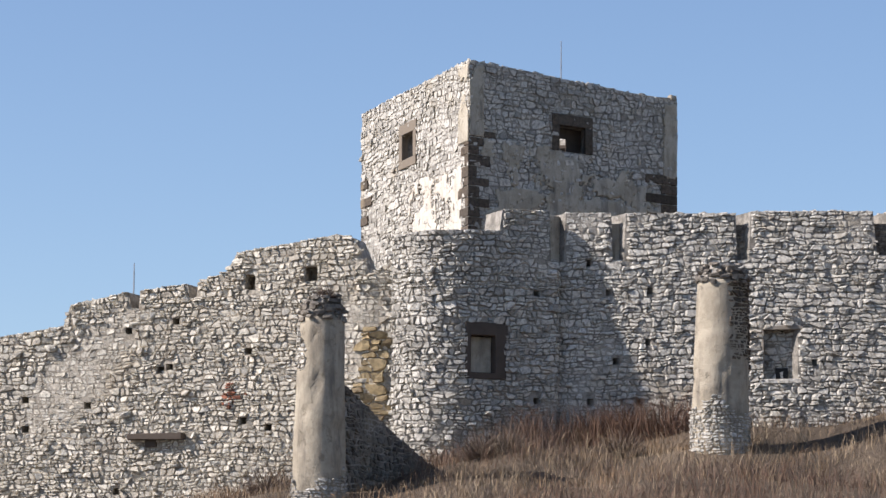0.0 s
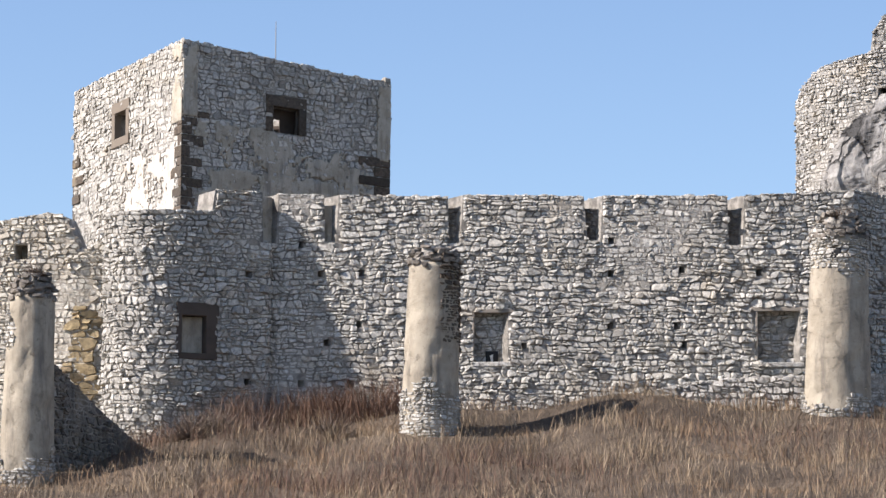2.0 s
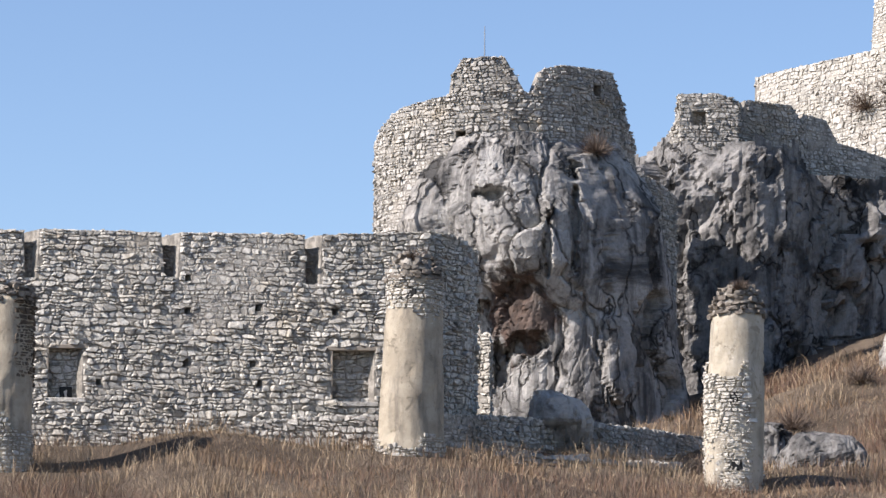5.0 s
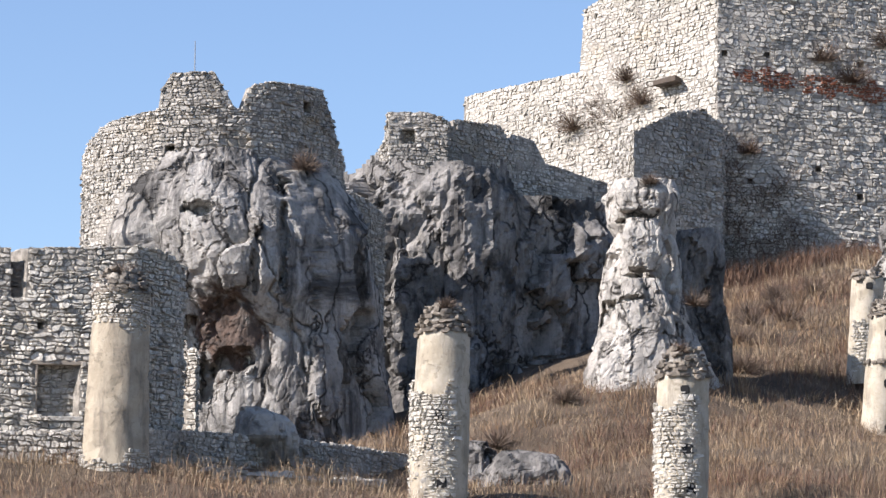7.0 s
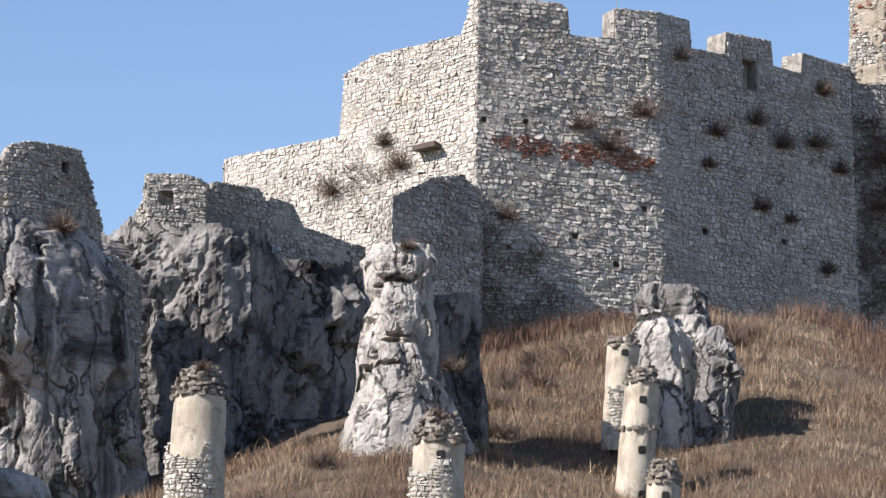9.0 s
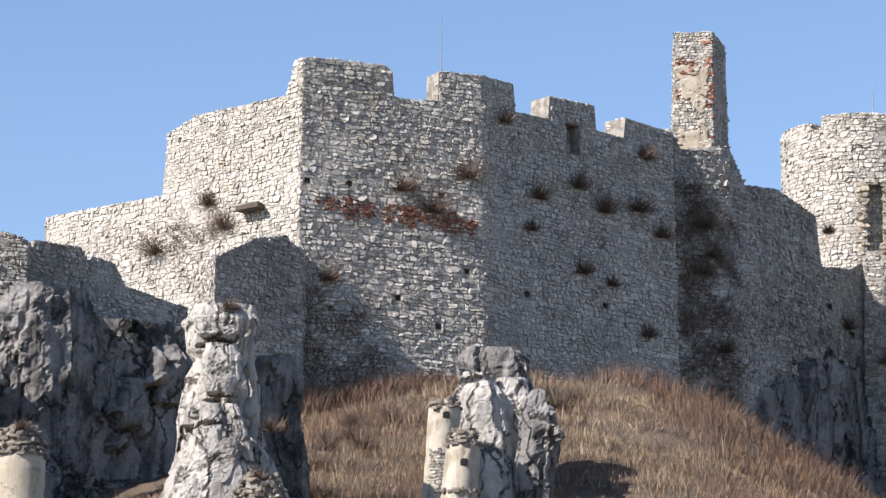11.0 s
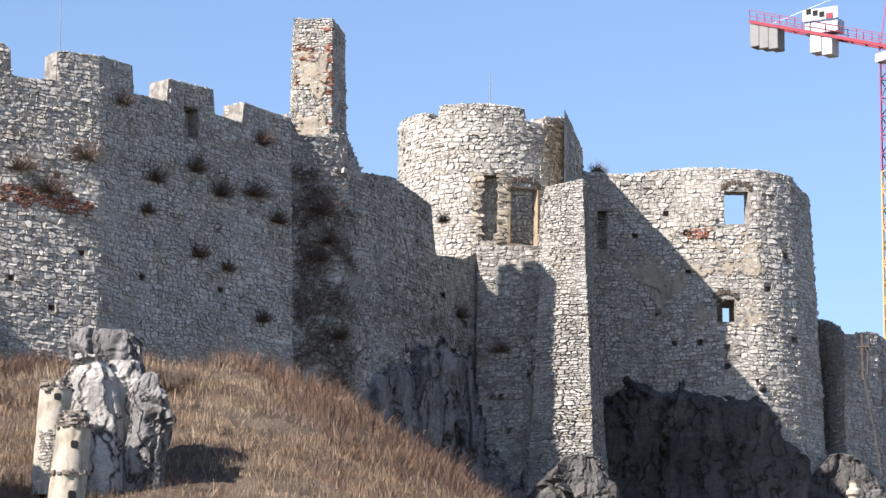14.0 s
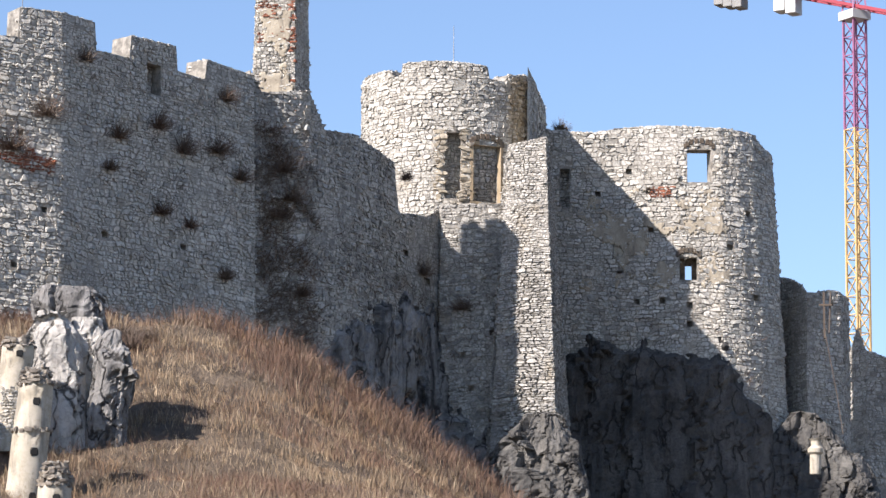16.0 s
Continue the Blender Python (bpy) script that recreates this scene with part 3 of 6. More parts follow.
# ---- ground ----
HEIGHTS = [(0, 0, 0), (-60, 0, -2), (60, 0, -1), (0, 55, 2.5), (-60, 70, 0), (60, 55, 3), (110, 90, 4), (0, 85, 5.5), (-40, 100, 4), (-45, 125, 7),
    (-3.91, 107.93, 8.43), (-9.49, 117.62, 8.71), (-15.67, 123.01, 7.76), (9.09, 109.62, 10.06), (2.27, 113.98, 10.49), (3.86, 104.93, 8.39), (13.8, 114.17, 11.75), (12.34, 102.26, 8.45),
    (22.54, 109.71, 10.94), (17, 112.73, 11.94), (15.52, 102.84, 8.76), (28.23, 110.45, 10.82), (27.41, 100.32, 8.79), (24.84, 103.05, 9.9),
    (33.04, 107.01, 10.06), (37.76, 126.48, 13.56), (45.66, 130.23, 16.71), (48.5, 129.2, 16.95), (52.92, 129.61, 16.94), (39.58, 101.56, 9.14), (63.47, 146.87, 22.64), (44.04, 102.98, 10.29),
    (63.77, 146.74, 23.09), (60.02, 146.15, 22.28), (63.52, 133.67, 18.22), (77.75, 153.42, 26.74), (62.84, 120.61, 15.26), (50.03, 117.82, 14.23), (58.17, 126.24, 14.28), (54.03, 119.34, 13), (58.16, 122.94, 13.67), (62.45, 128.64, 16.21),
    (78.44, 155.32, 27.45), (87.03, 158.7, 26.99), (91.47, 159.65, 24.6), (69.91, 132.71, 19.31), (65.18, 150.49, 24.14),
    (81.73, 153.61, 27.63), (91.46, 157.35, 24.88), (99.91, 154.51, 19.9), (67.75, 127.07, 16.54), (82.29, 137.21, 18.83), (102.49, 152.81, 16.21), (125.28, 162.27, 16.19), (97.04, 139.58, 12.27), (120, 120, 8), (40, 160, 17), (34.87, 129.38, 13.71), (38.79, 136.6, 14.45), (30.39, 124.34, 13.35), (20, 128, 11), (-10, 150, 14), (60, 185, 26), (100, 200, 28), (150, 200, 22), (25.6, 111.2, 11.2), (30.6, 115.0, 11.2), (35.0, 119.6, 11.5), (38.2, 123.4, 12.0)]
_h = np.array(HEIGHTS, float)


def _kernel(r):
    return np.where(r > 0, r * r * np.log(np.maximum(r, 1e-9)), 0)


_d = np.hypot(_h[:, None, 0] - _h[None, :, 0], _h[:, None, 1] - _h[None, :, 1]) / 50
_P = np.concatenate([np.ones((len(_h), 1)), _h[:, :2] / 50], 1)
_A = np.block([[_kernel(_d) + 0.004 * np.eye(len(_h)), _P], [_P.T, np.zeros((3, 3))]])
_w = np.linalg.solve(_A, np.concatenate([_h[:, 2], np.zeros(3)]))


def ground_z(x, y):
    x, y = np.asarray(x, float), np.asarray(y, float)
    z = np.zeros(np.broadcast(x, y).shape)
    cx, cy = np.clip(x, -55, 165), np.clip(y, -10, 205)
    for (hx, hy, _), w in zip(HEIGHTS, _w):
        z = z + w * _kernel(np.hypot(cx - hx, cy - hy) / 50)
    z = z + _w[-3] + _w[-2] * cx / 50 + _w[-1] * cy / 50
    far = np.hypot(x - cx, y - cy)
    z = z * np.exp(-far / 120) - 12 * (1 - np.exp(-far / 120))
    return z + 0.16 * np.sin(x * 0.9 + 0.7 * np.sin(y * 0.6)) + 0.12 * np.sin(y * 1.3 + x * 0.5)


def make_ground():
    def axis(lo, hi, step):
        mid = np.arange(lo, hi, step)
        g = np.geomspace(4, 3000, 26)
        return np.concatenate([(lo - g)[::-1], mid, hi + g])
    xs, ys = axis(-45, 150, 0.9), axis(-5, 205, 0.9)
    X, Y = np.meshgrid(xs, ys)
    V = np.stack([X, Y, ground_z(X, Y)], -1).reshape(-1, 3)
    n, m = len(xs), len(ys)
    i = (np.arange(m - 1)[:, None] * n + np.arange(n - 1)[None]).ravel()
    T = np.concatenate([np.stack([i, i + 1, i + n + 1], 1), np.stack([i, i + n + 1, i + n], 1)])
    me = fast_mesh("ground", V, T, EARTH)
    me.polygons.foreach_set("use_smooth", np.ones(len(T), bool))
    tagged(new("ground", me), "dry brown grassy hillside below the castle", "ground", kind="structure")


make_ground()

FRAME = plain_material("grey_sandstone_frame", (0.27, 0.235, 0.19), 0.9, 0, 0.4)

# ---- walls ----
front = thing("curtain_wall_front", "pale rubble curtain wall with low wide merlons and blocked windows", "wall", (11.38, 114.44, 11.97), kind="structure")
FRONT_PATH = [(-1.7, 117.58), (-1.69, 117.09), (-1.55, 116.62), (-1.31, 116.19), (-0.98, 115.83), (-0.57, 115.56), (-0.1, 115.4), (0.38, 115.35), (0.87, 115.42), (3.97, 116.43), (4.08, 116.73), (23.85, 112.7), (24.88, 113.75), (25.35, 114), (25.69, 114.41), (25.84, 114.92), (25.76, 115.45), (26.76, 118)]
FRONT_WINDOWS = [(3.93, 5.21, 13.25, 15.02), (14.61, 15.81, 13.14, 14.88), (24.38, 25.84, 13.08, 14.88)]
FRONT_HOLES = [(6.33, 6.58, 16.07, 16.3), (8.44, 8.68, 17.19, 17.43), (10.51, 10.74, 14.38, 14.62), (10.57, 10.81, 16.18, 16.42), (9.14, 9.38, 16.15, 16.38), (8.49, 8.72, 12.32, 12.56), (10.21, 10.45, 12.3, 12.54), (6.34, 6.59, 12.32, 12.55), (9.38, 9.62, 13.73, 13.97), (21.72, 21.96, 16.21, 16.45), (19.28, 19.51, 16.09, 16.33), (19.24, 19.47, 14.28, 14.52), (21.54, 21.77, 14.27, 14.5), (24.36, 24.59, 16.09, 16.33), (19.27, 19.5, 17.24, 17.47), (21.78, 22.01, 13.6, 13.84), (16.27, 16.51, 13.59, 13.83)]
front_run = rubble_wall(front, FRONT_PATH, 9.0,
    [(1.23, 18.27), (3.16, 18.27), (5.07, 18.34), (5.17, 19.06), (6.92, 19.11), (6.97, 17.36), (7.66, 17.35), (7.72, 19.09), (9.34, 19.05), (9.38, 17.38), (9.77, 17.37), (9.85, 19.04), (13.69, 18.95), (13.75, 17.29), (14.14, 17.28), (14.21, 19), (18.43, 18.92), (18.56, 17.35), (19.01, 17.35), (19.08, 18.92), (23.39, 18.89), (23.44, 17.16), (23.92, 17.16), (23.98, 18.89), (25.93, 18.93), (29.16, 19.11), (30.18, 18.83), (34.03, 19.18)],
    1.3, (), PALE, seed=3, single=300, depth=0.065, focus=(16.96, 14.79),
    niches=[(*FRONT_WINDOWS[0], 0.5), (*FRONT_WINDOWS[1], 0.45), (*FRONT_WINDOWS[2], 0.45)] + [(*h, 0.55) for h in FRONT_HOLES])
for u0, u1, z0, z1 in FRONT_WINDOWS[1:]:
    part("lintel", slab(front_run, u0 - 0.2, u1 + 0.2, z1 - 0.02, z1 + 0.13, -0.3, 0.06), FRAME, front)
    part("jamb", slab(front_run, u0 - 0.06, u0 + 0.02, z0, z1 - 0.02, -0.3, 0.05), FRAME, front)
    part("sill", slab(front_run, u0 - 0.12, u1 + 0.12, z0 - 0.14, z0 + 0.02, -0.3, 0.09), GREY, front)
# the gaps between the merlons are walled up at the back
for u0, u1, z0, z1, face in ((6.97, 7.66, 17.36, 19.0, PLASTER), (9.38, 9.77, 17.37, 18.7, PLASTER), (13.75, 14.14, 17.28, 18.55, CAPSTONE), (18.56, 19.01, 17.35, 18.5, CAPSTONE), (23.44, 23.92, 17.16, 18.45, CAPSTONE)):
    part("gap_infill", slab(front_run, u0 - 0.05, u1 + 0.05, z0 - 0.1, z1, -0.7, -0.32, 0.03, np.random.default_rng(int(u0))), face, front)
    if face is CAPSTONE:
        patch_stones(front, front_run, z0 - 0.05, z1, 0.2, 0.26, 0.05, int(u0) + 70, CAPSTONE, lambda u, z: (u > u0) & (u < u1), "infill", -0.32)
# the round bastion's window keeps its old timber frame
u0, u1, z0, z1 = FRONT_WINDOWS[0]
for name, a in (("frame_post", (u0 - 0.1, u0 + 0.1, z0, z1)), ("frame_post", (u1 - 0.3, u1 + 0.1, z0 - 0.1, z1)), ("frame_head", (u0 - 0.1, u1 + 0.15, z1 - 0.38, z1 + 0.08)), ("frame_sill", (u0 - 0.1, u1 + 0.1, z0 - 0.12, z0 + 0.1))):
    part(name, slab(front_run, *a, -0.45, 0.08), WOOD, front, "dark weathered timber")
part("shutter", slab(front_run, u0 + 0.1, u1 - 0.3, z0 + 0.1, z1 - 0.4, -0.4, -0.3), PLASTER, front)
# a black slab stands in for the shade of a hole
part("niche_shadow", slab(front_run, (15.23, 15.65, 13.14, 13.57)[0], (15.23, 15.65, 13.14, 13.57)[1], (15.23, 15.65, 13.14, 13.57)[2], (15.23, 15.65, 13.14, 13.57)[3], -0.4, -0.33), VOID, front, "black slab painted as the shade in a broken hole")

west = thing("curtain_wall_west", "long sunlit rubble curtain wall with a broken stepped top", "wall", (-8.76, 120.68, 10.93), kind="structure")
WEST_PATH = [(-18.31, 124.16), (-16.32, 123.43), (-8.83, 120.68), (-2.86, 118.27), (-0.96, 117.9)]
WEST_HOLES = [(7.22, 7.49, 15.27, 15.51), (9.1, 9.37, 15.56, 15.8), (8.87, 9.14, 13.9, 14.14), (8.53, 8.8, 13.81, 14.05), (5.62, 5.89, 12.58, 12.83), (3.08, 3.36, 12.85, 13.1), (12, 12.27, 14.37, 14.62), (12.82, 13.09, 11.61, 11.86), (3.11, 3.39, 11.77, 12.02), (6.83, 7.1, 9.44, 9.69), (11.82, 12.09, 11.88, 12.12)]
west_run = rubble_wall(west, WEST_PATH, 6.0,
    [(0.01, 15.16), (2, 15.31), (4.7, 15.64), (4.98, 16.43), (7.32, 16.8), (7.43, 16.17), (7.74, 16.16), (7.77, 16.85), (9.66, 17.02), (9.76, 16.5), (10.03, 16.5), (10.06, 17.07), (11.19, 17.39), (11.63, 18.07), (15.62, 18.56), (16.23, 18.39), (16.82, 17.1), (17.33, 17.39), (17.74, 17.55), (18.44, 18.38)],
    1.2, (), CREAM, mortar_material("cream_mortar", (0.50, 0.45, 0.37), (0.25, 0.22, 0.175)), seed=5, single=300, depth=0.055, focus=(9.67, 14.21),
    niches=[((11.96, 12.36, 16.7, 17.27) + (0.7,)), ((14.31, 14.8, 16.93, 17.45) + (0.7,))] + [(*h, 0.55) for h in WEST_HOLES])
# ochre blocks at the inner corner, a few bricks
patch_stones(west, west_run, 12.18, 15.18, 0.3, 0.5, 0.11, 51, stone_material("ochre_sandstone", (0.47, 0.36, 0.20), (0.40, 0.31, 0.18), (0.28, 0.21, 0.13), 0.2), lambda u, z: (u > 16.33) & (u < 17.57))
patch_stones(west, west_run, 12.32, 13.44, 0.12, 0.3, 0.11, 52, BRICK, lambda u, z: np.hypot(u - 11.45, (z - 12.93) * 1.2) < 0.42 + 0.15 * np.sin(u * 9), "brick_patch")
beam = thing("timber_beam", "old dark timber beam jutting from a rubble wall", "beam", (-10.19, 120.77, 11.44))
part("plank", slab(west_run, 7.53, 9.68, 11.39, 11.6, -0.3, 0.35, 0.04, np.random.default_rng(2)), WOOD, beam)
part("stub", slab(west_run, 8.12, 8.57, 11.13, 11.38, -0.3, 0.12), WOOD, beam)

# guessed wall for a dark wedge; its dark stone deepens the shade
wing = thing("wing_wall", "sloping rubble wall added for a dark wedge, its shade deepened by dark stone", "wall", (-1.7, 111.6, 9.0))
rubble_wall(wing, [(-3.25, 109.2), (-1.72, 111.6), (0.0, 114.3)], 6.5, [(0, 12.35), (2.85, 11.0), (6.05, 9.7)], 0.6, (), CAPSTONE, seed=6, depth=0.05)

# ---- square tower ----
tower = thing("square_tower", "square stone tower of white rubble with dark quoins and patchy plaster", "tower", (1.2, 150, 20.92), group="towers")
TOWER = [(-4.05, 163.95), (1.12, 150), (11.03, 157.11)]
TOWER_BACK = [TOWER[2], (TOWER[0][0] + TOWER[2][0] - TOWER[1][0], TOWER[0][1] + TOWER[2][1] - TOWER[1][1]), TOWER[0]]
TOWER_WINDOWS = [(6.02, 7.53, 27.79, 29.02), (20.05, 21.57, 27.45, 28.67)]
tower_run = rubble_wall(tower, TOWER, 18.0, [(0, 31.04), (14.78, 31.09), (27.07, 30.52)], 1.1,
    TOWER_WINDOWS, PALE, seed=7, depth=0.04, width=0.38, course=0.27, batter=-0.01, keep=lambda u, z: z > 21.2)
rubble_wall(tower, TOWER_BACK, 18.0, 30.7, 1.1, (), GREY, seed=8, depth=0.05, width=0.6, course=0.4)
part("floor", slab(Run(TOWER), 1.5, Run(TOWER).length - 1.5, 28.54, 28.62 + 0.1, -9, -1.0), WOOD, tower, "timber floor deck")
for o in TOWER_WINDOWS:
    surround(tower, tower_run, o, 0.42, DARKSTONE if o is TOWER_WINDOWS[1] else plain_material("brown_sandstone_plain", (0.2, 0.165, 0.125), 0.9), 0.1, o is TOWER_WINDOWS[0])
TC = 14.89
TL = Run(TOWER).length
rng = np.random.default_rng(12)
z, k = 21.69, 0
while z < 27.23:
    h = rng.uniform(0.38, 0.55)
    a, b = (1.15, 0.45) if k % 2 else (0.5, 0.95)
    part("quoin", slab(tower_run, TC - a * rng.uniform(0.8, 1.2), TC - 0.01, z, z + h - 0.03, -0.2, 0.10), DARKSTONE, tower)
    part("quoin", slab(tower_run, TC + 0.01, TC + b * rng.uniform(0.8, 1.4), z, z + h - 0.03, -0.2, 0.10), DARKSTONE, tower)
    z, k = z + h, k + 1
part("quoin", slab(tower_run, TC + 0.02, TC + 1.5, z, z + 0.3, -0.2, 0.1), DARKSTONE, tower)
z, k = 25.11, 0
while z < 26.72:
    part("quoin", slab(tower_run, TL - (1.9 if k % 2 else 1.0), TL - 0.01, z, z + 0.42, -0.2, 0.10), DARKSTONE, tower)
    z, k = z + 0.46, k + 1
z, k = 25.41, 0
while z < 27.67:
    part("quoin", slab(tower_run, 0.01, 1.6 if k % 2 else 1.0, z, z + 0.42, -0.2, 0.10), DARKSTONE, tower)
    z, k = z + 0.9, k + 1
o = TOWER_WINDOWS[1]
# dark panels added behind the window, in place of its dim inside
part("shutter", slab(tower_run, o[0] + 0.55, o[1] + 0.1, o[2] - 0.1, o[3] + 0.1, -0.95, -0.8), WOOD, tower, "dark panel added for the dim inside of a tower window")
part("shutter", slab(tower_run, o[0] - 0.1, o[0] + 0.55, o[2] + 0.75, o[3] + 0.1, -0.95, -0.8), WOOD, tower)
ZT = 31.01
plaster_patch(tower, tower_run, TC - 1.3, TC - 0.03, 27.36, ZT, 21, -0.75, PLASTER, 0.07)
plaster_patch(tower, tower_run, TC + 0.03, TC + 0.9, 27.62, ZT, 22, -0.75, PLASTER, 0.07)
plaster_patch(tower, tower_run, TL - 0.85, TL - 0.02, 26.78, 30.41, 23, -0.8, PLASTER, 0.07)
plaster_patch(tower, tower_run, TC + 0.7, TL - 0.9, 21.88, 27.72, 25, 0.14, PLASTER, 0.05)
plaster_patch(tower, tower_run, TC + 0.7, TL - 0.5, 21.36, 25.51, 24, -0.22, PLASTER, 0.055)
plaster_patch(tower, tower_run, TC - 8.5, TC - 0.8, 22.3, 26.57, 28, -0.12, plaster_material("white_plaster", (0.66, 0.61, 0.53), (0.56, 0.50, 0.42), (0.42, 0.36, 0.28)), 0.055)

# ---- rock bastion and its ruined round tower ----
crag = thing("rock_bastion", "white travertine crag streaked black", "rock", (33.7, 142.06, 15.73), group="crags")
CRAG_DENTS = [(31.9, 138.6, 24.6, 0.75, 0.3, 0.8), (33.5, 138.0, 18.3, 1.1, 0.45, 1.1), (33.0, 138.0, 20.2, 0.9, 0.9, 0.5), (32.4, 138.2, 17.4, 0.4, 1.3, 1.0), (35.6, 138.3, 23.5, 0.25, 2.6, 0.8), (34.4, 138.2, 22.2, 0.2, 1.6, 0.6)]
rock(crag, "crag", [(27.4, 33.6, 142.1, 4.5, 4.05), (26.3, 33.55, 142.1, 5.2, 4.05), (25.17, 33.66, 142.07, 5.75, 4.32), (23.68, 34.04, 141.98, 6.1, 4.6), (21.69, 34.67, 141.82, 5.8, 4.32), (19.72, 36.11, 141.46, 4.6, 3.38), (18.23, 36.4, 141.39, 4.6, 3.4), (16.26, 36.48, 141.37, 4.84, 3.63), (12.81, 36.41, 141.39, 5.21, 3.91)], -13.3, ROCK_STREAK_SHADE, 3, 0.6, 2.7, 230, 190, square=0.62, twist=48, dents=CRAG_DENTS)
rock(crag, "spur", [(25.9, 33.0, 139.5, 1.5, 1.2), (24.36, 32.9, 139.3, 2.2, 1.6), (22.9, 33.5, 139.3, 2.5, 1.7), (20.5, 34.0, 139.5, 2.3, 1.5), (17.0, 34.3, 139.6, 2.0, 1.4), (12.8, 34.3, 139.6, 2.0, 1.4)], -13.3, ROCK_MID, 9, 0.32, 2.4, 130, 150, square=0.7, twist=40, dents=CRAG_DENTS)
rock(crag, "shoulder", [(25.4, 30.18, 139.9, 1.3, 1.05), (23.65, 30.16, 139.9, 1.9, 1.43), (21.7, 30.55, 139.8, 1.85, 1.34), (20.25, 31.16, 139.56, 1.32, 0.92)], -12.3, ROCK_PALE, 10, 0.35, 1.8, 90, 80)
# rib and foot are coloured black for the crag's own shade
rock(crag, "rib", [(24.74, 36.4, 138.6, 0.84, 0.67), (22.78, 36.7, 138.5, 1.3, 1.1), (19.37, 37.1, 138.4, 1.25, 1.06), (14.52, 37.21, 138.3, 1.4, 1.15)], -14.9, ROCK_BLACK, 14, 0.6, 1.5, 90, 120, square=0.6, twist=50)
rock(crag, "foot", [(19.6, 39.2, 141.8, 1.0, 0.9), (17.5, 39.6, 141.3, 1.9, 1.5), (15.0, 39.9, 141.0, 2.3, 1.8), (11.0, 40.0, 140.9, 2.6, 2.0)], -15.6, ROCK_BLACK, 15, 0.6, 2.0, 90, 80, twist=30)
crown = thing("ruined_round_tower", "broken round rubble tower on a crag", "tower", (33.52, 142.1, 26.43), group="towers")
crown_run = rubble_wall(crown, [(28.51, 146.03), (28.21, 144.83), (28.18, 143.59), (28.41, 142.38), (28.9, 141.24), (29.61, 140.24), (30.53, 139.41), (31.6, 138.79), (32.78, 138.42), (34.01, 138.31), (35.24, 138.46), (36.4, 138.88), (37.45, 139.53), (38.34, 140.39), (39.02, 141.42), (39.46, 142.57)], 23.67,
    [(1.24, 27.95), (4.25, 28.85), (7.19, 29.16), (7.31, 30.02), (7.81, 30.74), (9.67, 30.77), (10.55, 29.27), (10.87, 29.16), (11.41, 30.31), (12.19, 30.51), (15.2, 30.56), (17.14, 28.13)], 1.2,
    (), GREY, seed=11, niches=[((7.53, 7.99, 26.96, 27.61) + (0.8,)), ((13.93, 14.4, 29.39, 29.89) + (0.6,))], single=300, focus=(8.5, 28))
link = thing("curtain_wall_link", "rubble wall closing the gap between two crags", "wall", (41.47, 146.23, 20.51), kind="structure")
rubble_wall(link, [(39.4, 144.21), (40.19, 144.51), (43.25, 148.84)], 17.2, [(0, 29.17), (0.81, 27.06), (3.69, 27.01), (5.94, 26.7)], 1.0, (), GREY, seed=12)
gate = thing("curtain_wall_return", "narrow sunlit end of a rubble wall", "wall", (27.58, 120.89, 14.84), kind="structure")
rubble_wall(gate, [(27.25, 120.56), (27.71, 120.04), (28.6, 123.74)], 12.66, [(0, 16.36), (0.65, 16.47), (2.02, 16.38)], 0.6, (), PALE, seed=49)
boulder = rock(None, "boulder", [(14.05, 29.19, 116.91, 0.38, 0.31), (13.73, 29.42, 116.85, 0.86, 0.69), (13.38, 29.56, 116.82, 1.03, 0.83), (12.98, 29.58, 116.81, 1.11, 0.89), (11.0, 29.9, 118.0, 0.9, 0.7)], -14.2, ROCK_PALE, 31, 0.2, 0.7, 60, 30)
tagged(boulder, "pale broken travertine boulder behind a low wall", "boulder")

# ---- middle cliff and its parapet ----
cliff = thing("cliff", "grey black-streaked travertine cliff", "rock", (49.1, 152.28, 18.83), group="crags")
rock(cliff, "crag", [(28.3, 50.6, 153.6, 5.0, 2.6), (24.43, 50.3, 153.8, 6.0, 3.0), (14.59, 50.3, 153.8, 6.2, 3.2)], -17.9, ROCK_GREY, 8, 0.5, 2.8, 90, 60)
cliff_run = Run([(41.8, 154.5), (43.0, 151.3), (44.6, 149.6), (46.9, 148.2), (48.6, 148.6), (50.6, 149.9), (52.4, 149.6), (54.2, 150.4), (57.5, 152.6)])
rock_face(cliff, "face", cliff_run, 0.0, cliff_run.length, 13.5, [(0, 28.6), (3.0, 29.3), (6.0, 28.6), (9.0, 29.2), (12.0, 28.2), (16, 27.6), (20, 27.0)], ROCK_GREY, 18, 1.1, 2.3, 0.15, 1.6, 0.17)
para = thing("curtain_wall_cliff", "ruined rubble parapet along a cliff", "wall", (48.43, 150.39, 28.9), kind="structure")
para_run = rubble_wall(para, [(44.23, 154.81), (44.03, 150.7), (46.59, 149.93), (56.21, 154.07)], 26.17,
    [(0, 30.2), (2.9, 30.81), (3.43, 32), (5.97, 31.97), (7.02, 31.52), (7.13, 30.93), (7.23, 31.71), (10.17, 31.81), (10.72, 31.11), (10.9, 31.47), (12.37, 31.32), (13.12, 30.29), (16.77, 29.83)], 1.0,
    (), GREY, seed=13, niches=[((4.61, 5.28, 30.46, 31.14) + (0.6,))])

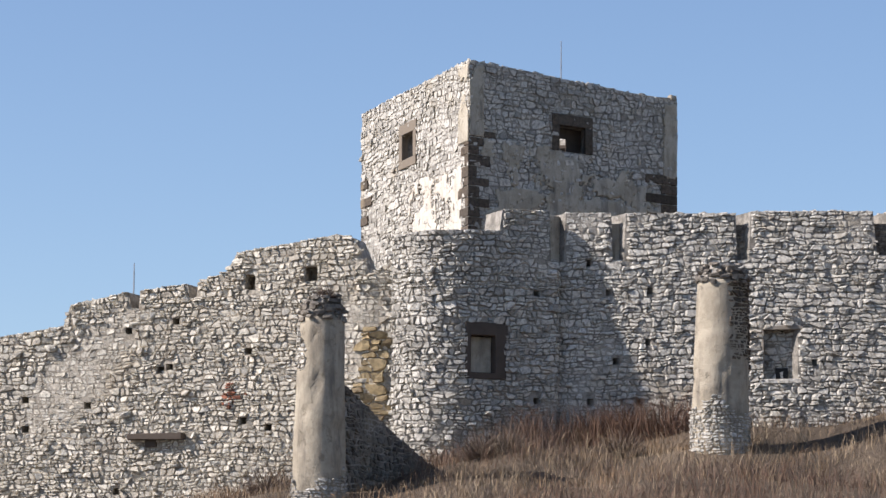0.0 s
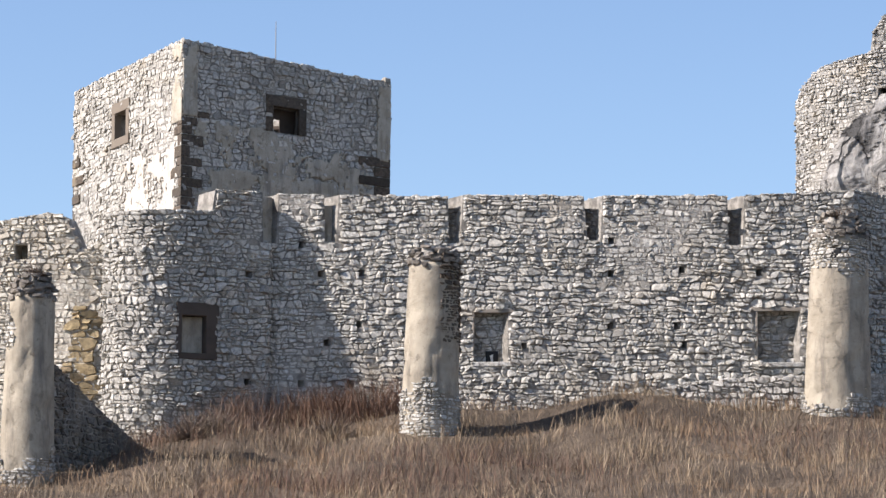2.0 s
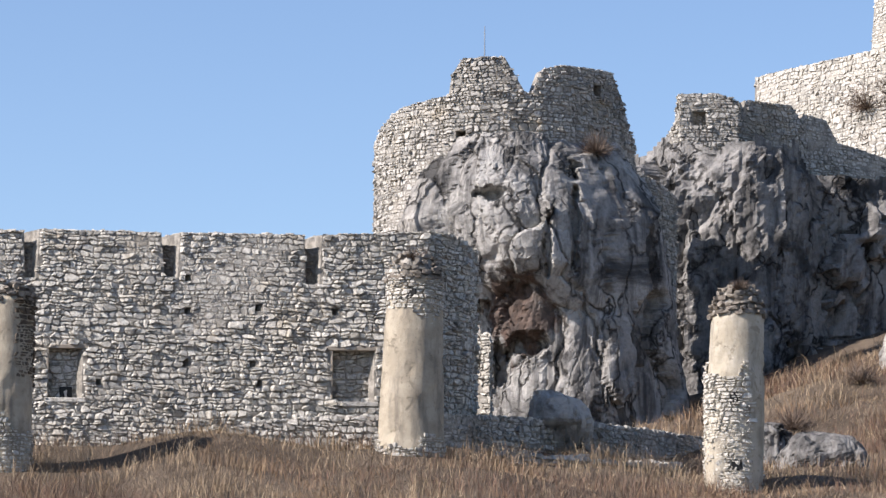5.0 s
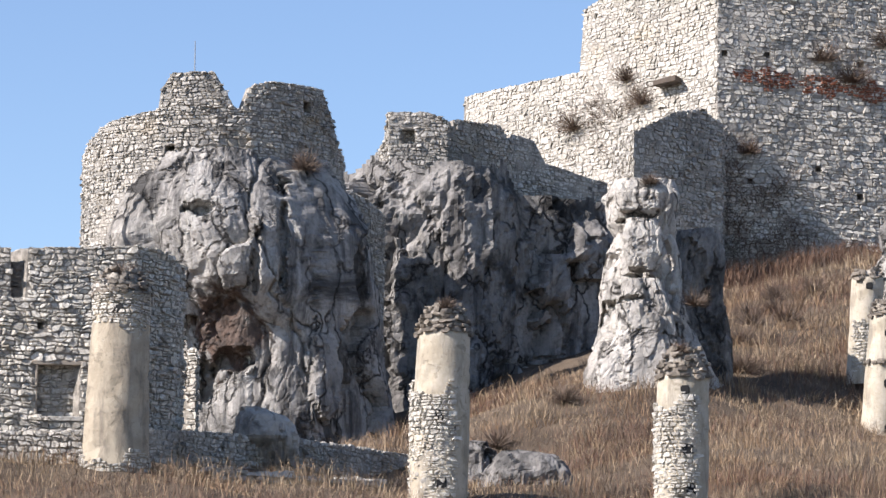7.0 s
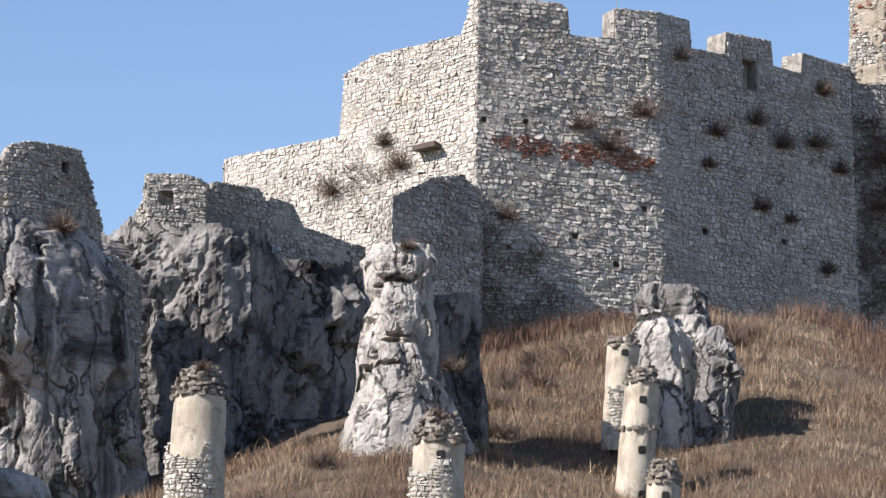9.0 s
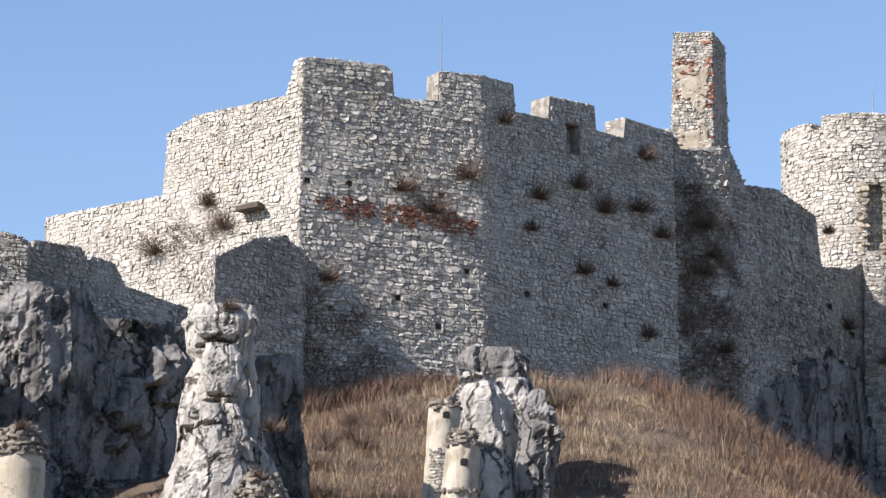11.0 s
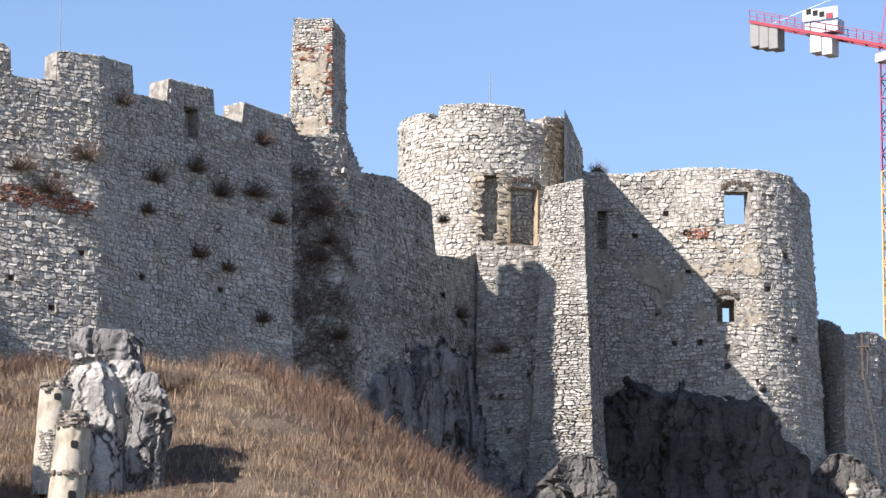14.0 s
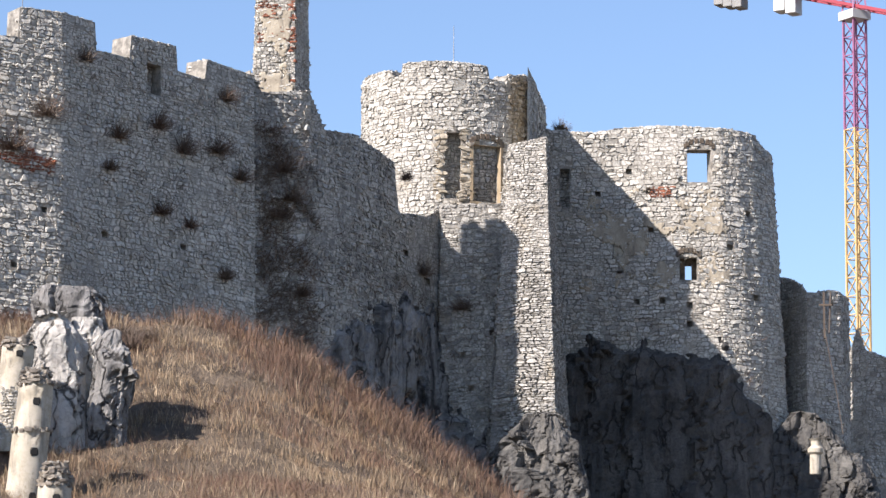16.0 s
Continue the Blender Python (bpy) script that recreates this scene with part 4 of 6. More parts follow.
# ---- head-like pinnacle ----
pillar = thing("travertine_pillar", "tall white travertine pinnacle like a worn head", "rock", (49.64, 130.9, 17.89), group="crags")
HEAD_DENTS = [(47.9, 129.8, 20.5, 0.75, 0.22, 0.6), (47.35, 130.1, 20.0, 0.28, 0.4, 0.7), (47.6, 130.0, 22.4, 0.35, 0.3, 0.5), (48.5, 129.7, 21.7, 0.45, 0.16, 0.4), (48.4, 129.7, 24.05, 0.8, 0.16, 0.5), (47.5, 130.0, 24.9, 0.25, 0.2, 0.4)]
rock(pillar, "crag", [(25.92, 49.68, 131.96, 1.18, 0.95), (25.24, 49.57, 132, 1.53, 1.22), (24.03, 49.56, 132, 1.42, 1.14), (23.54, 49.73, 131.94, 1.24, 0.99), (22.57, 49.69, 131.95, 1.52, 1.21), (21.13, 49.64, 131.97, 1.69, 1.35), (20.16, 49.79, 131.92, 1.76, 1.41), (19.2, 49.87, 131.89, 2.04, 1.63), (18.24, 49.94, 131.86, 2.43, 1.94), (17.53, 50.11, 131.8, 2.72, 2.18), (15.86, 50.32, 131.71, 2.96, 2.37), (13.5, 50.4, 131.7, 3.1, 2.4)], -20.8, ROCK_PALE, 5, 0.34, 1.5, 170, 190, dents=HEAD_DENTS)
rock(pillar, "brow", [(25.5, 48.85, 129.71, 0.84, 0.59), (24.96, 48.83, 129.71, 1.05, 0.73), (24.31, 48.84, 129.71, 0.92, 0.64), (24, 48.83, 129.71, 0.58, 0.41)], -20.7, ROCK_PALE, 6, 0.18, 0.8, 90, 70, dents=HEAD_DENTS)
rock(pillar, "nose", [(23.93, 48.86, 129.7, 0.66, 0.46), (23.17, 48.91, 129.68, 0.95, 0.67), (22.45, 48.98, 129.66, 0.93, 0.65), (21.74, 48.9, 129.69, 0.62, 0.43)], -20.7, ROCK_PALE, 7, 0.18, 0.9, 90, 70, dents=HEAD_DENTS)
rock(pillar, "chin", [(21.36, 48.86, 129.49, 0.7, 0.42), (20.29, 48.81, 129.51, 1.22, 0.73), (19.11, 48.97, 129.45, 1.28, 0.77), (17.94, 48.64, 129.57, 1.63, 0.98), (17, 48.64, 129.57, 1.75, 1.05), (13.5, 48.7, 129.7, 2.0, 1.2)], -20.7, ROCK_PALE, 16, 0.28, 1.1, 120, 110, dents=HEAD_DENTS)
rock(pillar, "flank", [(24.01, 52.45, 132.5, 0.84, 0.75), (22.79, 52.47, 132.49, 1.1, 0.99), (20.84, 52.55, 132.46, 1.08, 0.97), (18.9, 52.76, 132.37, 1.2, 1.08), (16.97, 52.87, 132.33, 1.32, 1.18), (14.0, 52.9, 132.3, 1.5, 1.3)], -21.6, ROCK_GREY, 17, 0.4, 1.4, 80, 70)
stub = thing("curtain_wall_stub", "short ruined rubble wall jutting from a bastion", "wall", (62.2, 164.0, 27.0), kind="structure")
rubble_wall(stub, [(62.58, 170.6), (60.76, 162.47), (66.72, 165.22), (68.6, 168.6)], 24.6,
    [(0, 34.89), (8.33, 34.13), (9.51, 34.68), (11.22, 35.57), (13.38, 36.08), (14.35, 35.69), (16.89, 35.36)], 1.2, (), GREY, seed=17, width=0.38, course=0.27)

# ---- great bastion ----
bastion = thing("great_bastion", "massive angular rubble bastion with merlons and a red brick band", "bastion", (65.75, 163.26, 27.03), group="towers")
BAST = [(60.51, 190.63), (63.66, 177.96), (67.33, 166.93), (77.99, 166.65), (93.98, 173.71)]
bast_run = rubble_wall(bastion, BAST, 23.5,
    [(1.27, 41.23), (12.61, 40.59), (12.94, 44.18), (15.43, 44.85), (23.42, 44.68), (23.98, 46.56), (25.27, 46.68), (29.44, 46.7), (29.99, 46.34), (30.09, 44.91), (31.17, 44.87), (32.7, 44.95), (32.77, 46.67), (38.15, 46.71), (38.28, 45.09), (41.19, 45.23), (41.36, 46.6), (45.44, 46.78), (45.57, 45.28), (48.12, 45.3), (48.32, 46.57), (52.74, 46.42)],
    1.6, (), PALE, seed=19, batter=0.03, single=300, width=0.38, course=0.26, depth=0.045, keep=lambda u, z: z > np.where(u > 37, 27.5, 25.3), focus=(29.82, 40.49),
    niches=[((42.74, 44.02, 43.53, 45.3) + (0.8,))] + [(*h, 0.5) for h in [(27.32, 27.65, 39.61, 39.93), (24.9, 25.23, 39.55, 39.86), (32.76, 33.1, 39.4, 39.72), (38.79, 39.28, 34.47, 34.8), (45.8, 46.32, 34.79, 35.12), (30.17, 30.5, 33.41, 33.72), (26.35, 26.68, 32.53, 32.84), (34.21, 34.55, 35.2, 35.52), (32.51, 32.85, 31.98, 32.3)]])
patch_stones(bastion, bast_run, 37.57, 39.09, 0.14, 0.3, 0.10, 61, BRICK,
    lambda u, z: (u > 25.56) & (u < 34.9) & (np.abs(z - np.interp(u, [25.56, 34.9], [38.6, 37.88])) < 0.42 + 0.2 * np.sin(u * 2.1) + 0.15 * np.sin(u * 5.3)), "brick_band")
ledge = thing("timber_beam", "weathered timber plank jutting from a sunlit bastion", "beam", (66.12, 170.64, 38.53))
BU = (20.81, 38.53)
part("plank", slab(bast_run, BU[0] - 0.9, BU[0] + 0.9, BU[1] - 0.05, BU[1] + 0.25, -0.4, 0.9, 0.05, np.random.default_rng(4)), WOOD, ledge)

east = thing("curtain_wall_east", "high shaded rubble wall below a ruined chimney", "wall", (96.67, 172.8, 31.07), kind="structure")
east_run = rubble_wall(east, [(93.8, 173.8), (97.83, 173.87), (101.65, 175.72), (112.32, 182.16), (112.32, 181.68), (116.07, 178.6)], 22.5,
    [(0, 46.78), (0.85, 45.48), (4.16, 46.05), (5.81, 43.88), (9.35, 44.26), (14.4, 43.44), (15.14, 40.29), (19.16, 40.76), (21.33, 41.68), (25.79, 41.73)],
    1.6, (), GRIMY, seed=23, width=0.40, course=0.28, depth=0.055, batter=0.02, keep=lambda u, z: z > np.where((u > 9) & (u < 21), 30.5, 25.5),
    niches=[(*h, 0.5) for h in [(17.17, 17.94, 34.31, 34.68), (22.56, 22.92, 31.73, 32.1), (24.38, 24.74, 33.15, 33.51), (15.66, 16.43, 37.72, 38.08), (18.73, 19.51, 36.35, 36.72), (23.09, 23.45, 29.55, 29.91)]])
chimney = thing("chimney_stack", "tall ruined chimney stack of stone and red brick", "chimney", (96.7, 175.07, 45.25))
chim_run = rubble_wall(chimney, [(96.73, 178.47), (95.12, 175.36), (96.9, 174.04), (99.48, 176.95)], 43.49,
    [(0.31, 53.43), (4.31, 53.09), (5.63, 53.12), (9.56, 53.08)], 1.0, (), PALE, seed=29, depth=0.05, batter=0.02)
patch_stones(chimney, chim_run, 48.99, 51.64, 0.14, 0.3, 0.09, 63, BRICK, lambda u, z: (u > 3.6) & (u < 5.7) & (np.sin(u * 3 + z * 2) + np.sin(z * 4.1) > 0.25), "brick_patch")
plaster_patch(chimney, chim_run, 3.6, 5.6, 45.47, 51.11, 33, -0.2, OCHRE, 0.07)
patch_stones(chimney, chim_run, 43.54, 52.71, 0.2, 0.5, 0.1, 64, BRICK, lambda u, z: (u > 5.45) & (u < 5.75), "brick_corner")

keep_t = thing("round_keep", "sunlit round keep with a blocked arched doorway", "tower", (113.84, 183.57, 41.95), group="towers")
KEEP_DOOR = (12.11, 14.11, 42.53, 46.31)
KEEP_GAP = (10.24, 11.35, 42.66, 47.07)
keep_run = rubble_wall(keep_t, [[112.92, 192.75], [112.28, 192], [111.79, 191.15], [111.44, 190.23], [111.25, 189.26], [111.23, 188.28], [111.38, 187.3], [111.69, 186.37], [112.15, 185.5], [112.75, 184.72], [113.48, 184.06], [114.31, 183.52], [115.21, 183.14], [116.17, 182.91], [117.15, 182.85], [118.13, 182.96], [119.08, 183.23], [119.97, 183.65], [120.77, 184.22], [121.46, 184.92], [118.79, 181.6], [126.4, 190.96]], 37.05,
    [(0.99, 51.64), (4.26, 51.58), (6.14, 51.58), (6.44, 51), (7.1, 50.99), (7.23, 51.85), (9.9, 51.86), (13.12, 51.63), (13.28, 50.81), (14.51, 50.77), (14.76, 51.26), (16.9, 51.64), (35.03, 51.5)], 1.5,
    (), PALE, seed=31, depth=0.05, width=0.40, course=0.28, niches=[(*KEEP_DOOR, 0.5), (*KEEP_GAP, 0.9)])
surround(keep_t, keep_run, KEEP_DOOR, 0.22, plain_material("ochre_ashlar", (0.36, 0.28, 0.18), 0.9, 0, 0.4), 0.1)
patch_stones(keep_t, keep_run, KEEP_GAP[2], KEEP_GAP[3] + 0.2, 0.35, 0.5, 0.12, 66, OCHRE, lambda u, z: (np.abs(u - KEEP_GAP[0] + 0.3) < 0.35) | (np.abs(u - KEEP_GAP[1] - 0.3) < 0.35), "jamb_rubble")
patch_stones(keep_t, keep_run, 45.81, 51.19, 0.35, 0.5, 0.12, 67, OCHRE, lambda u, z: (u > 15.01) & (u < 23.12), "jamb_rubble")
for i in range(9):
    a = math.pi * (i + 0.5) / 9
    um, zm = (KEEP_DOOR[0] + KEEP_DOOR[1]) / 2, KEEP_DOOR[3] - 0.1
    w = (KEEP_DOOR[1] - KEEP_DOOR[0]) / 2 + 0.15
    b = slab(keep_run, um - w * math.cos(a) - 0.14, um - w * math.cos(a) + 0.14, zm + w * 0.42 * math.sin(a), zm + w * 0.42 * math.sin(a) + 0.4, -0.2, 0.12)
    part("voussoir", b, DARKSTONE, keep_t)

pier = thing("buttress", "tall tapering rubble buttress", "buttress", (111.66, 170.73, 28.49))
pier_run = rubble_wall(pier, [(117.3, 181.5), (115.0, 177.6), (116.15, 175.65), (127.4, 191.8)], 22.5,
    [(1.75, 45.15), (4.8, 45.3), (10.85, 46.1), (26.5, 48.15)], 1.5, (), GREY, seed=37, batter=0.07)
palace = thing("palace_wall", "high curved ruined palace wall with window openings", "wall", (129.43, 180.36, 32.76), kind="structure")
PAL_OPEN = [(10.06, 11.69, 45.92, 48.22), (9.51, 10.67, 39.06, 40.63)]
pal_run = rubble_wall(palace, [[125.63, 190.27], [129.8, 187.44], [132.99, 184.58], [135.59, 183.03], [136.88, 182.84], [138.17, 182.96], [139.41, 183.36], [140.51, 184.05], [141.43, 184.97], [142.12, 186.07], [142.52, 187.31], [142.64, 188.6], [142.45, 189.89]], 22.5,
    [(0.18, 49.77), (3.5, 49.52), (5.45, 49.83), (8.2, 49.94), (10.93, 49.81), (13.39, 49.72), (15.24, 49.6), (16.46, 48.8)], 1.3,
    PAL_OPEN, PALE, seed=41, batter=0.05, depth=0.05, width=0.40, course=0.28, keep=lambda u, z: z > np.where(u < 12.5, 31.0, 25.0),
    niches=[((4.96, 5.78, 40.64, 42.77) + (0.3,)), ((1.28, 1.94, 44.2, 46.98) + (0.9,))] + [(*h, 0.5) for h in [(5.84, 6.23, 46.55, 46.94), (7.2, 7.59, 45.12, 45.52), (3.69, 4.08, 44.99, 45.39), (0.97, 1.36, 39.07, 39.47), (5.23, 5.62, 39.38, 39.77), (6.39, 6.78, 37.39, 37.79), (8.14, 8.53, 37.44, 37.83), (9.96, 10.34, 37.11, 37.5), (9.95, 10.33, 35.79, 36.18), (7.38, 7.77, 42.43, 42.83), (12.65, 13.09, 41.2, 41.6), (14.05, 14.58, 43.7, 44.1), (14.5, 15.04, 37.84, 38.24)]])
# sunlight in the slit is put into this slab's pale colour
part("niche_reveal", slab(pal_run, (5, 5.74, 40.64, 42.77)[0], (5, 5.74, 40.64, 42.77)[1], (5, 5.74, 40.72, 42.69)[2], (5, 5.74, 40.72, 42.69)[3], -0.3, -0.12), PLASTER, palace, "pale slab painted for a sunlit slit")
for o in PAL_OPEN[:2]:
    um, hw = (o[0] + o[1]) / 2, (o[1] - o[0]) / 2 + 0.15
    for i in range(8):
        a = math.pi * (i + 0.5) / 8
        part("voussoir", slab(pal_run, um - hw * math.cos(a) - 0.12, um - hw * math.cos(a) + 0.12, o[3] - 0.05 + 0.5 * hw * math.sin(a), o[3] + 0.32 + 0.5 * hw * math.sin(a), -0.6, 0.12), DARKSTONE, palace)
# dark slabs added to narrow the hole, standing in for its shaded recess
o = PAL_OPEN[1]
part("infill", slab(pal_run, o[0] - 0.1, o[0] + 0.38, o[2] - 0.1, o[3] + 0.1, -1.1, -0.7), DARKSTONE, palace)
part("infill", slab(pal_run, o[1] - 0.3, o[1] + 0.1, o[2] - 0.1, o[3] + 0.1, -1.1, -0.7), DARKSTONE, palace)
part("infill", slab(pal_run, o[0] + 0.38, o[1] - 0.3, o[3] - 0.45, o[3] + 0.1, -1.1, -0.7), DARKSTONE, palace)
plaster_patch(palace, pal_run, 2.33, 14.83, 38.22, 45.7, 44, 0.22, OCHRE, 0.045)
patch_stones(palace, pal_run, 44.98, 45.62, 0.14, 0.35, 0.1, 68, BRICK, lambda u, z: (u > 7.59) & (u < 9.15), "brick_patch")
outer = thing("curtain_wall_outer", "lower rubble wall beyond a palace ruin", "wall", (143.36, 182.4, 34.1), kind="structure")
rubble_wall(outer, [(143.82, 188.37), (143.41, 183.64), (146.5, 183.75), (151.3, 188.87)], 22.5, [(0.78, 40.79), (3.34, 40.02), (4.76, 39.02), (6.82, 39.41), (8.92, 39.4), (14.86, 40.01)], 1.2, (), GREY, seed=43, depth=0.05, width=0.40, course=0.28)
far_wall = thing("curtain_wall_far", "broken end of a distant rubble wall", "wall", (150.78, 186.73, 31.95), kind="structure")
rubble_wall(far_wall, [(153.14, 192.52), (154.12, 190.46), (159.03, 190.3)], 22.5, [(0.08, 40.65), (0.71, 37.25), (0.93, 36.4), (1.64, 38.44), (2.3, 36.72), (5.11, 36.11)], 1.2, (), GREY, seed=45, depth=0.05, width=0.40, course=0.28)

# dark rock under the palace, brown crag under the east wall
base_crag = thing("black_crag", "black travertine crag under a palace wall", "rock", (130.95, 181.74, 25.04), group="crags")
rock_face(base_crag, "crag", pal_run, 0.2, 15.5, 21.0, [(0, 33.0), (1.6, 33.8), (4.0, 34.6), (5.8, 36.0), (8.7, 35.2), (12.0, 35.0), (14.0, 32.4), (15.5, 29.5)], ROCK_JET, 25, 0.6, 2.2, 1.0)
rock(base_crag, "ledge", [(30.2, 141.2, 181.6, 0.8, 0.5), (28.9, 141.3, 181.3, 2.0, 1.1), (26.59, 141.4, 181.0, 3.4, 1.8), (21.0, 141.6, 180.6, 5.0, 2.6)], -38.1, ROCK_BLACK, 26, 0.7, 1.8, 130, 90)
side_crag = thing("brown_crag", "brown weathered travertine crag against a rubble wall", "rock", (104.99, 173.74, 24.49), group="crags")
rock_face(side_crag, "crag", east_run, 5.5, 25.5, 20.5, [(5.5, 31.0), (8.5, 33.2), (10.0, 34.3), (13.7, 35.2), (17.5, 35.8), (20.0, 35.2), (21.4, 33.0), (22.2, 28.5), (25.5, 27.5)], ROCK_GREY, 27, 0.9, 2.4, 0.7)
# dark foot rock, its black also standing for the buttress's shadow
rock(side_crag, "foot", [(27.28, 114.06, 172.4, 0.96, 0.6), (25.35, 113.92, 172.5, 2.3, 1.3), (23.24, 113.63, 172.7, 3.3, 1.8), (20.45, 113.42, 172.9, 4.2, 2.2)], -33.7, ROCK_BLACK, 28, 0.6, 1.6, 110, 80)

# ---- rocks on the slope ----
crags = thing("slope_rocks", "cluster of pale rounded travertine rocks on a grassy slope", "rock", (64.18, 134.47, 18.58), group="crags")
rock(crags, "boulder", [(24.37, 63.12, 134.97, 0.69, 0.55), (23.4, 63.18, 134.94, 1.25, 1), (21.11, 63.23, 134.92, 1.44, 1.15), (18.08, 63.36, 134.86, 1.65, 1.32), (16.82, 63.38, 134.85, 1.75, 1.4)], -25.1, ROCK_PALE, 21, 0.35, 1.5, 90, 70)
rock(crags, "boulder", [(25.73, 64.23, 136.11, 1.07, 0.86), (24.91, 64.39, 136.03, 1.52, 1.21), (23.36, 64.76, 135.86, 1.42, 1.13), (20.28, 65.06, 135.71, 1.26, 1.01), (17.48, 65.05, 135.72, 1.26, 1.01)], -25.4, ROCK_GREY, 22, 0.4, 1.0, 90, 70)
rock(crags, "boulder", [(23.57, 65.34, 133.35, 0.37, 0.3), (22.56, 65.34, 133.36, 0.87, 0.7), (21.29, 65.46, 133.29, 0.9, 0.72), (20.03, 65.15, 133.44, 0.94, 0.75), (17.27, 65.02, 133.51, 1.06, 0.85)], -26.1, ROCK_GREY, 23, 0.35, 1.1, 80, 60)
rock(crags, "boulder", [(24.24, 64.71, 134.77, 0.69, 0.55), (23.21, 64.78, 134.74, 0.9, 0.72), (21.17, 64.86, 134.7, 0.75, 0.6), (18.13, 64.85, 134.7, 0.75, 0.6)], -25.7, ROCK_PALE, 24, 0.3, 0.9, 70, 60)

for rows, turn in (([(12.5, 38.13, 113.78, 0.6, 0.4), (12.35, 38.42, 113.68, 1.1, 0.85), (12.1, 38.47, 113.67, 1.31, 1.05), (11.7, 38.47, 113.67, 1.6, 1.25), (9.0, 38.47, 113.67, 2.2, 1.6)], -18.6), ([(13.2, 37.82, 118.09, 0.35, 0.25), (12.9, 37.92, 118.06, 0.8, 0.6), (12.4, 37.96, 118.05, 0.7, 0.55), (9.5, 37.96, 118.05, 1.3, 0.9)], -17.8)):
    outcrop = rock(None, "outcrop", rows, turn, ROCK_GREY, 41, 0.3, 1.0, 90, 60)
    tagged(outcrop, "low grey rock outcrop in dry grass", "rock", group="outcrops")

# ---- low terrace wall ----
low = thing("terrace_wall", "low dark rubble terrace wall", "wall", (25.49, 114.19, 12.11), kind="structure")
rubble_wall(low, [(17.08, 113.32), (21.89, 111.78), (22.04, 111.85), (24.78, 112.81), (30.95, 118.01), (37.69, 125.46)], 10.66, [(0, 12.09), (1.17, 12.33), (3.12, 12.47), (5.05, 12.49), (5.2, 12.52), (8.11, 12.71), (12.03, 12.92), (16.18, 13.07), (20.78, 13.22), (26.23, 13.3)], 0.6, (), GREY, seed=47)
kerb = thing("terrace_kerb", "weathered flat kerb stones along a path", "kerb", (28.06, 108.43, 10.77))
rubble_wall(kerb, [(25.76, 108.48), (28.68, 109.3), (32.72, 112.33)], 10.02, [(0, 11.11), (1.5, 11), (4.26, 10.98), (8.08, 11.17)], 0.8, (), GREY, seed=48, width=0.7)


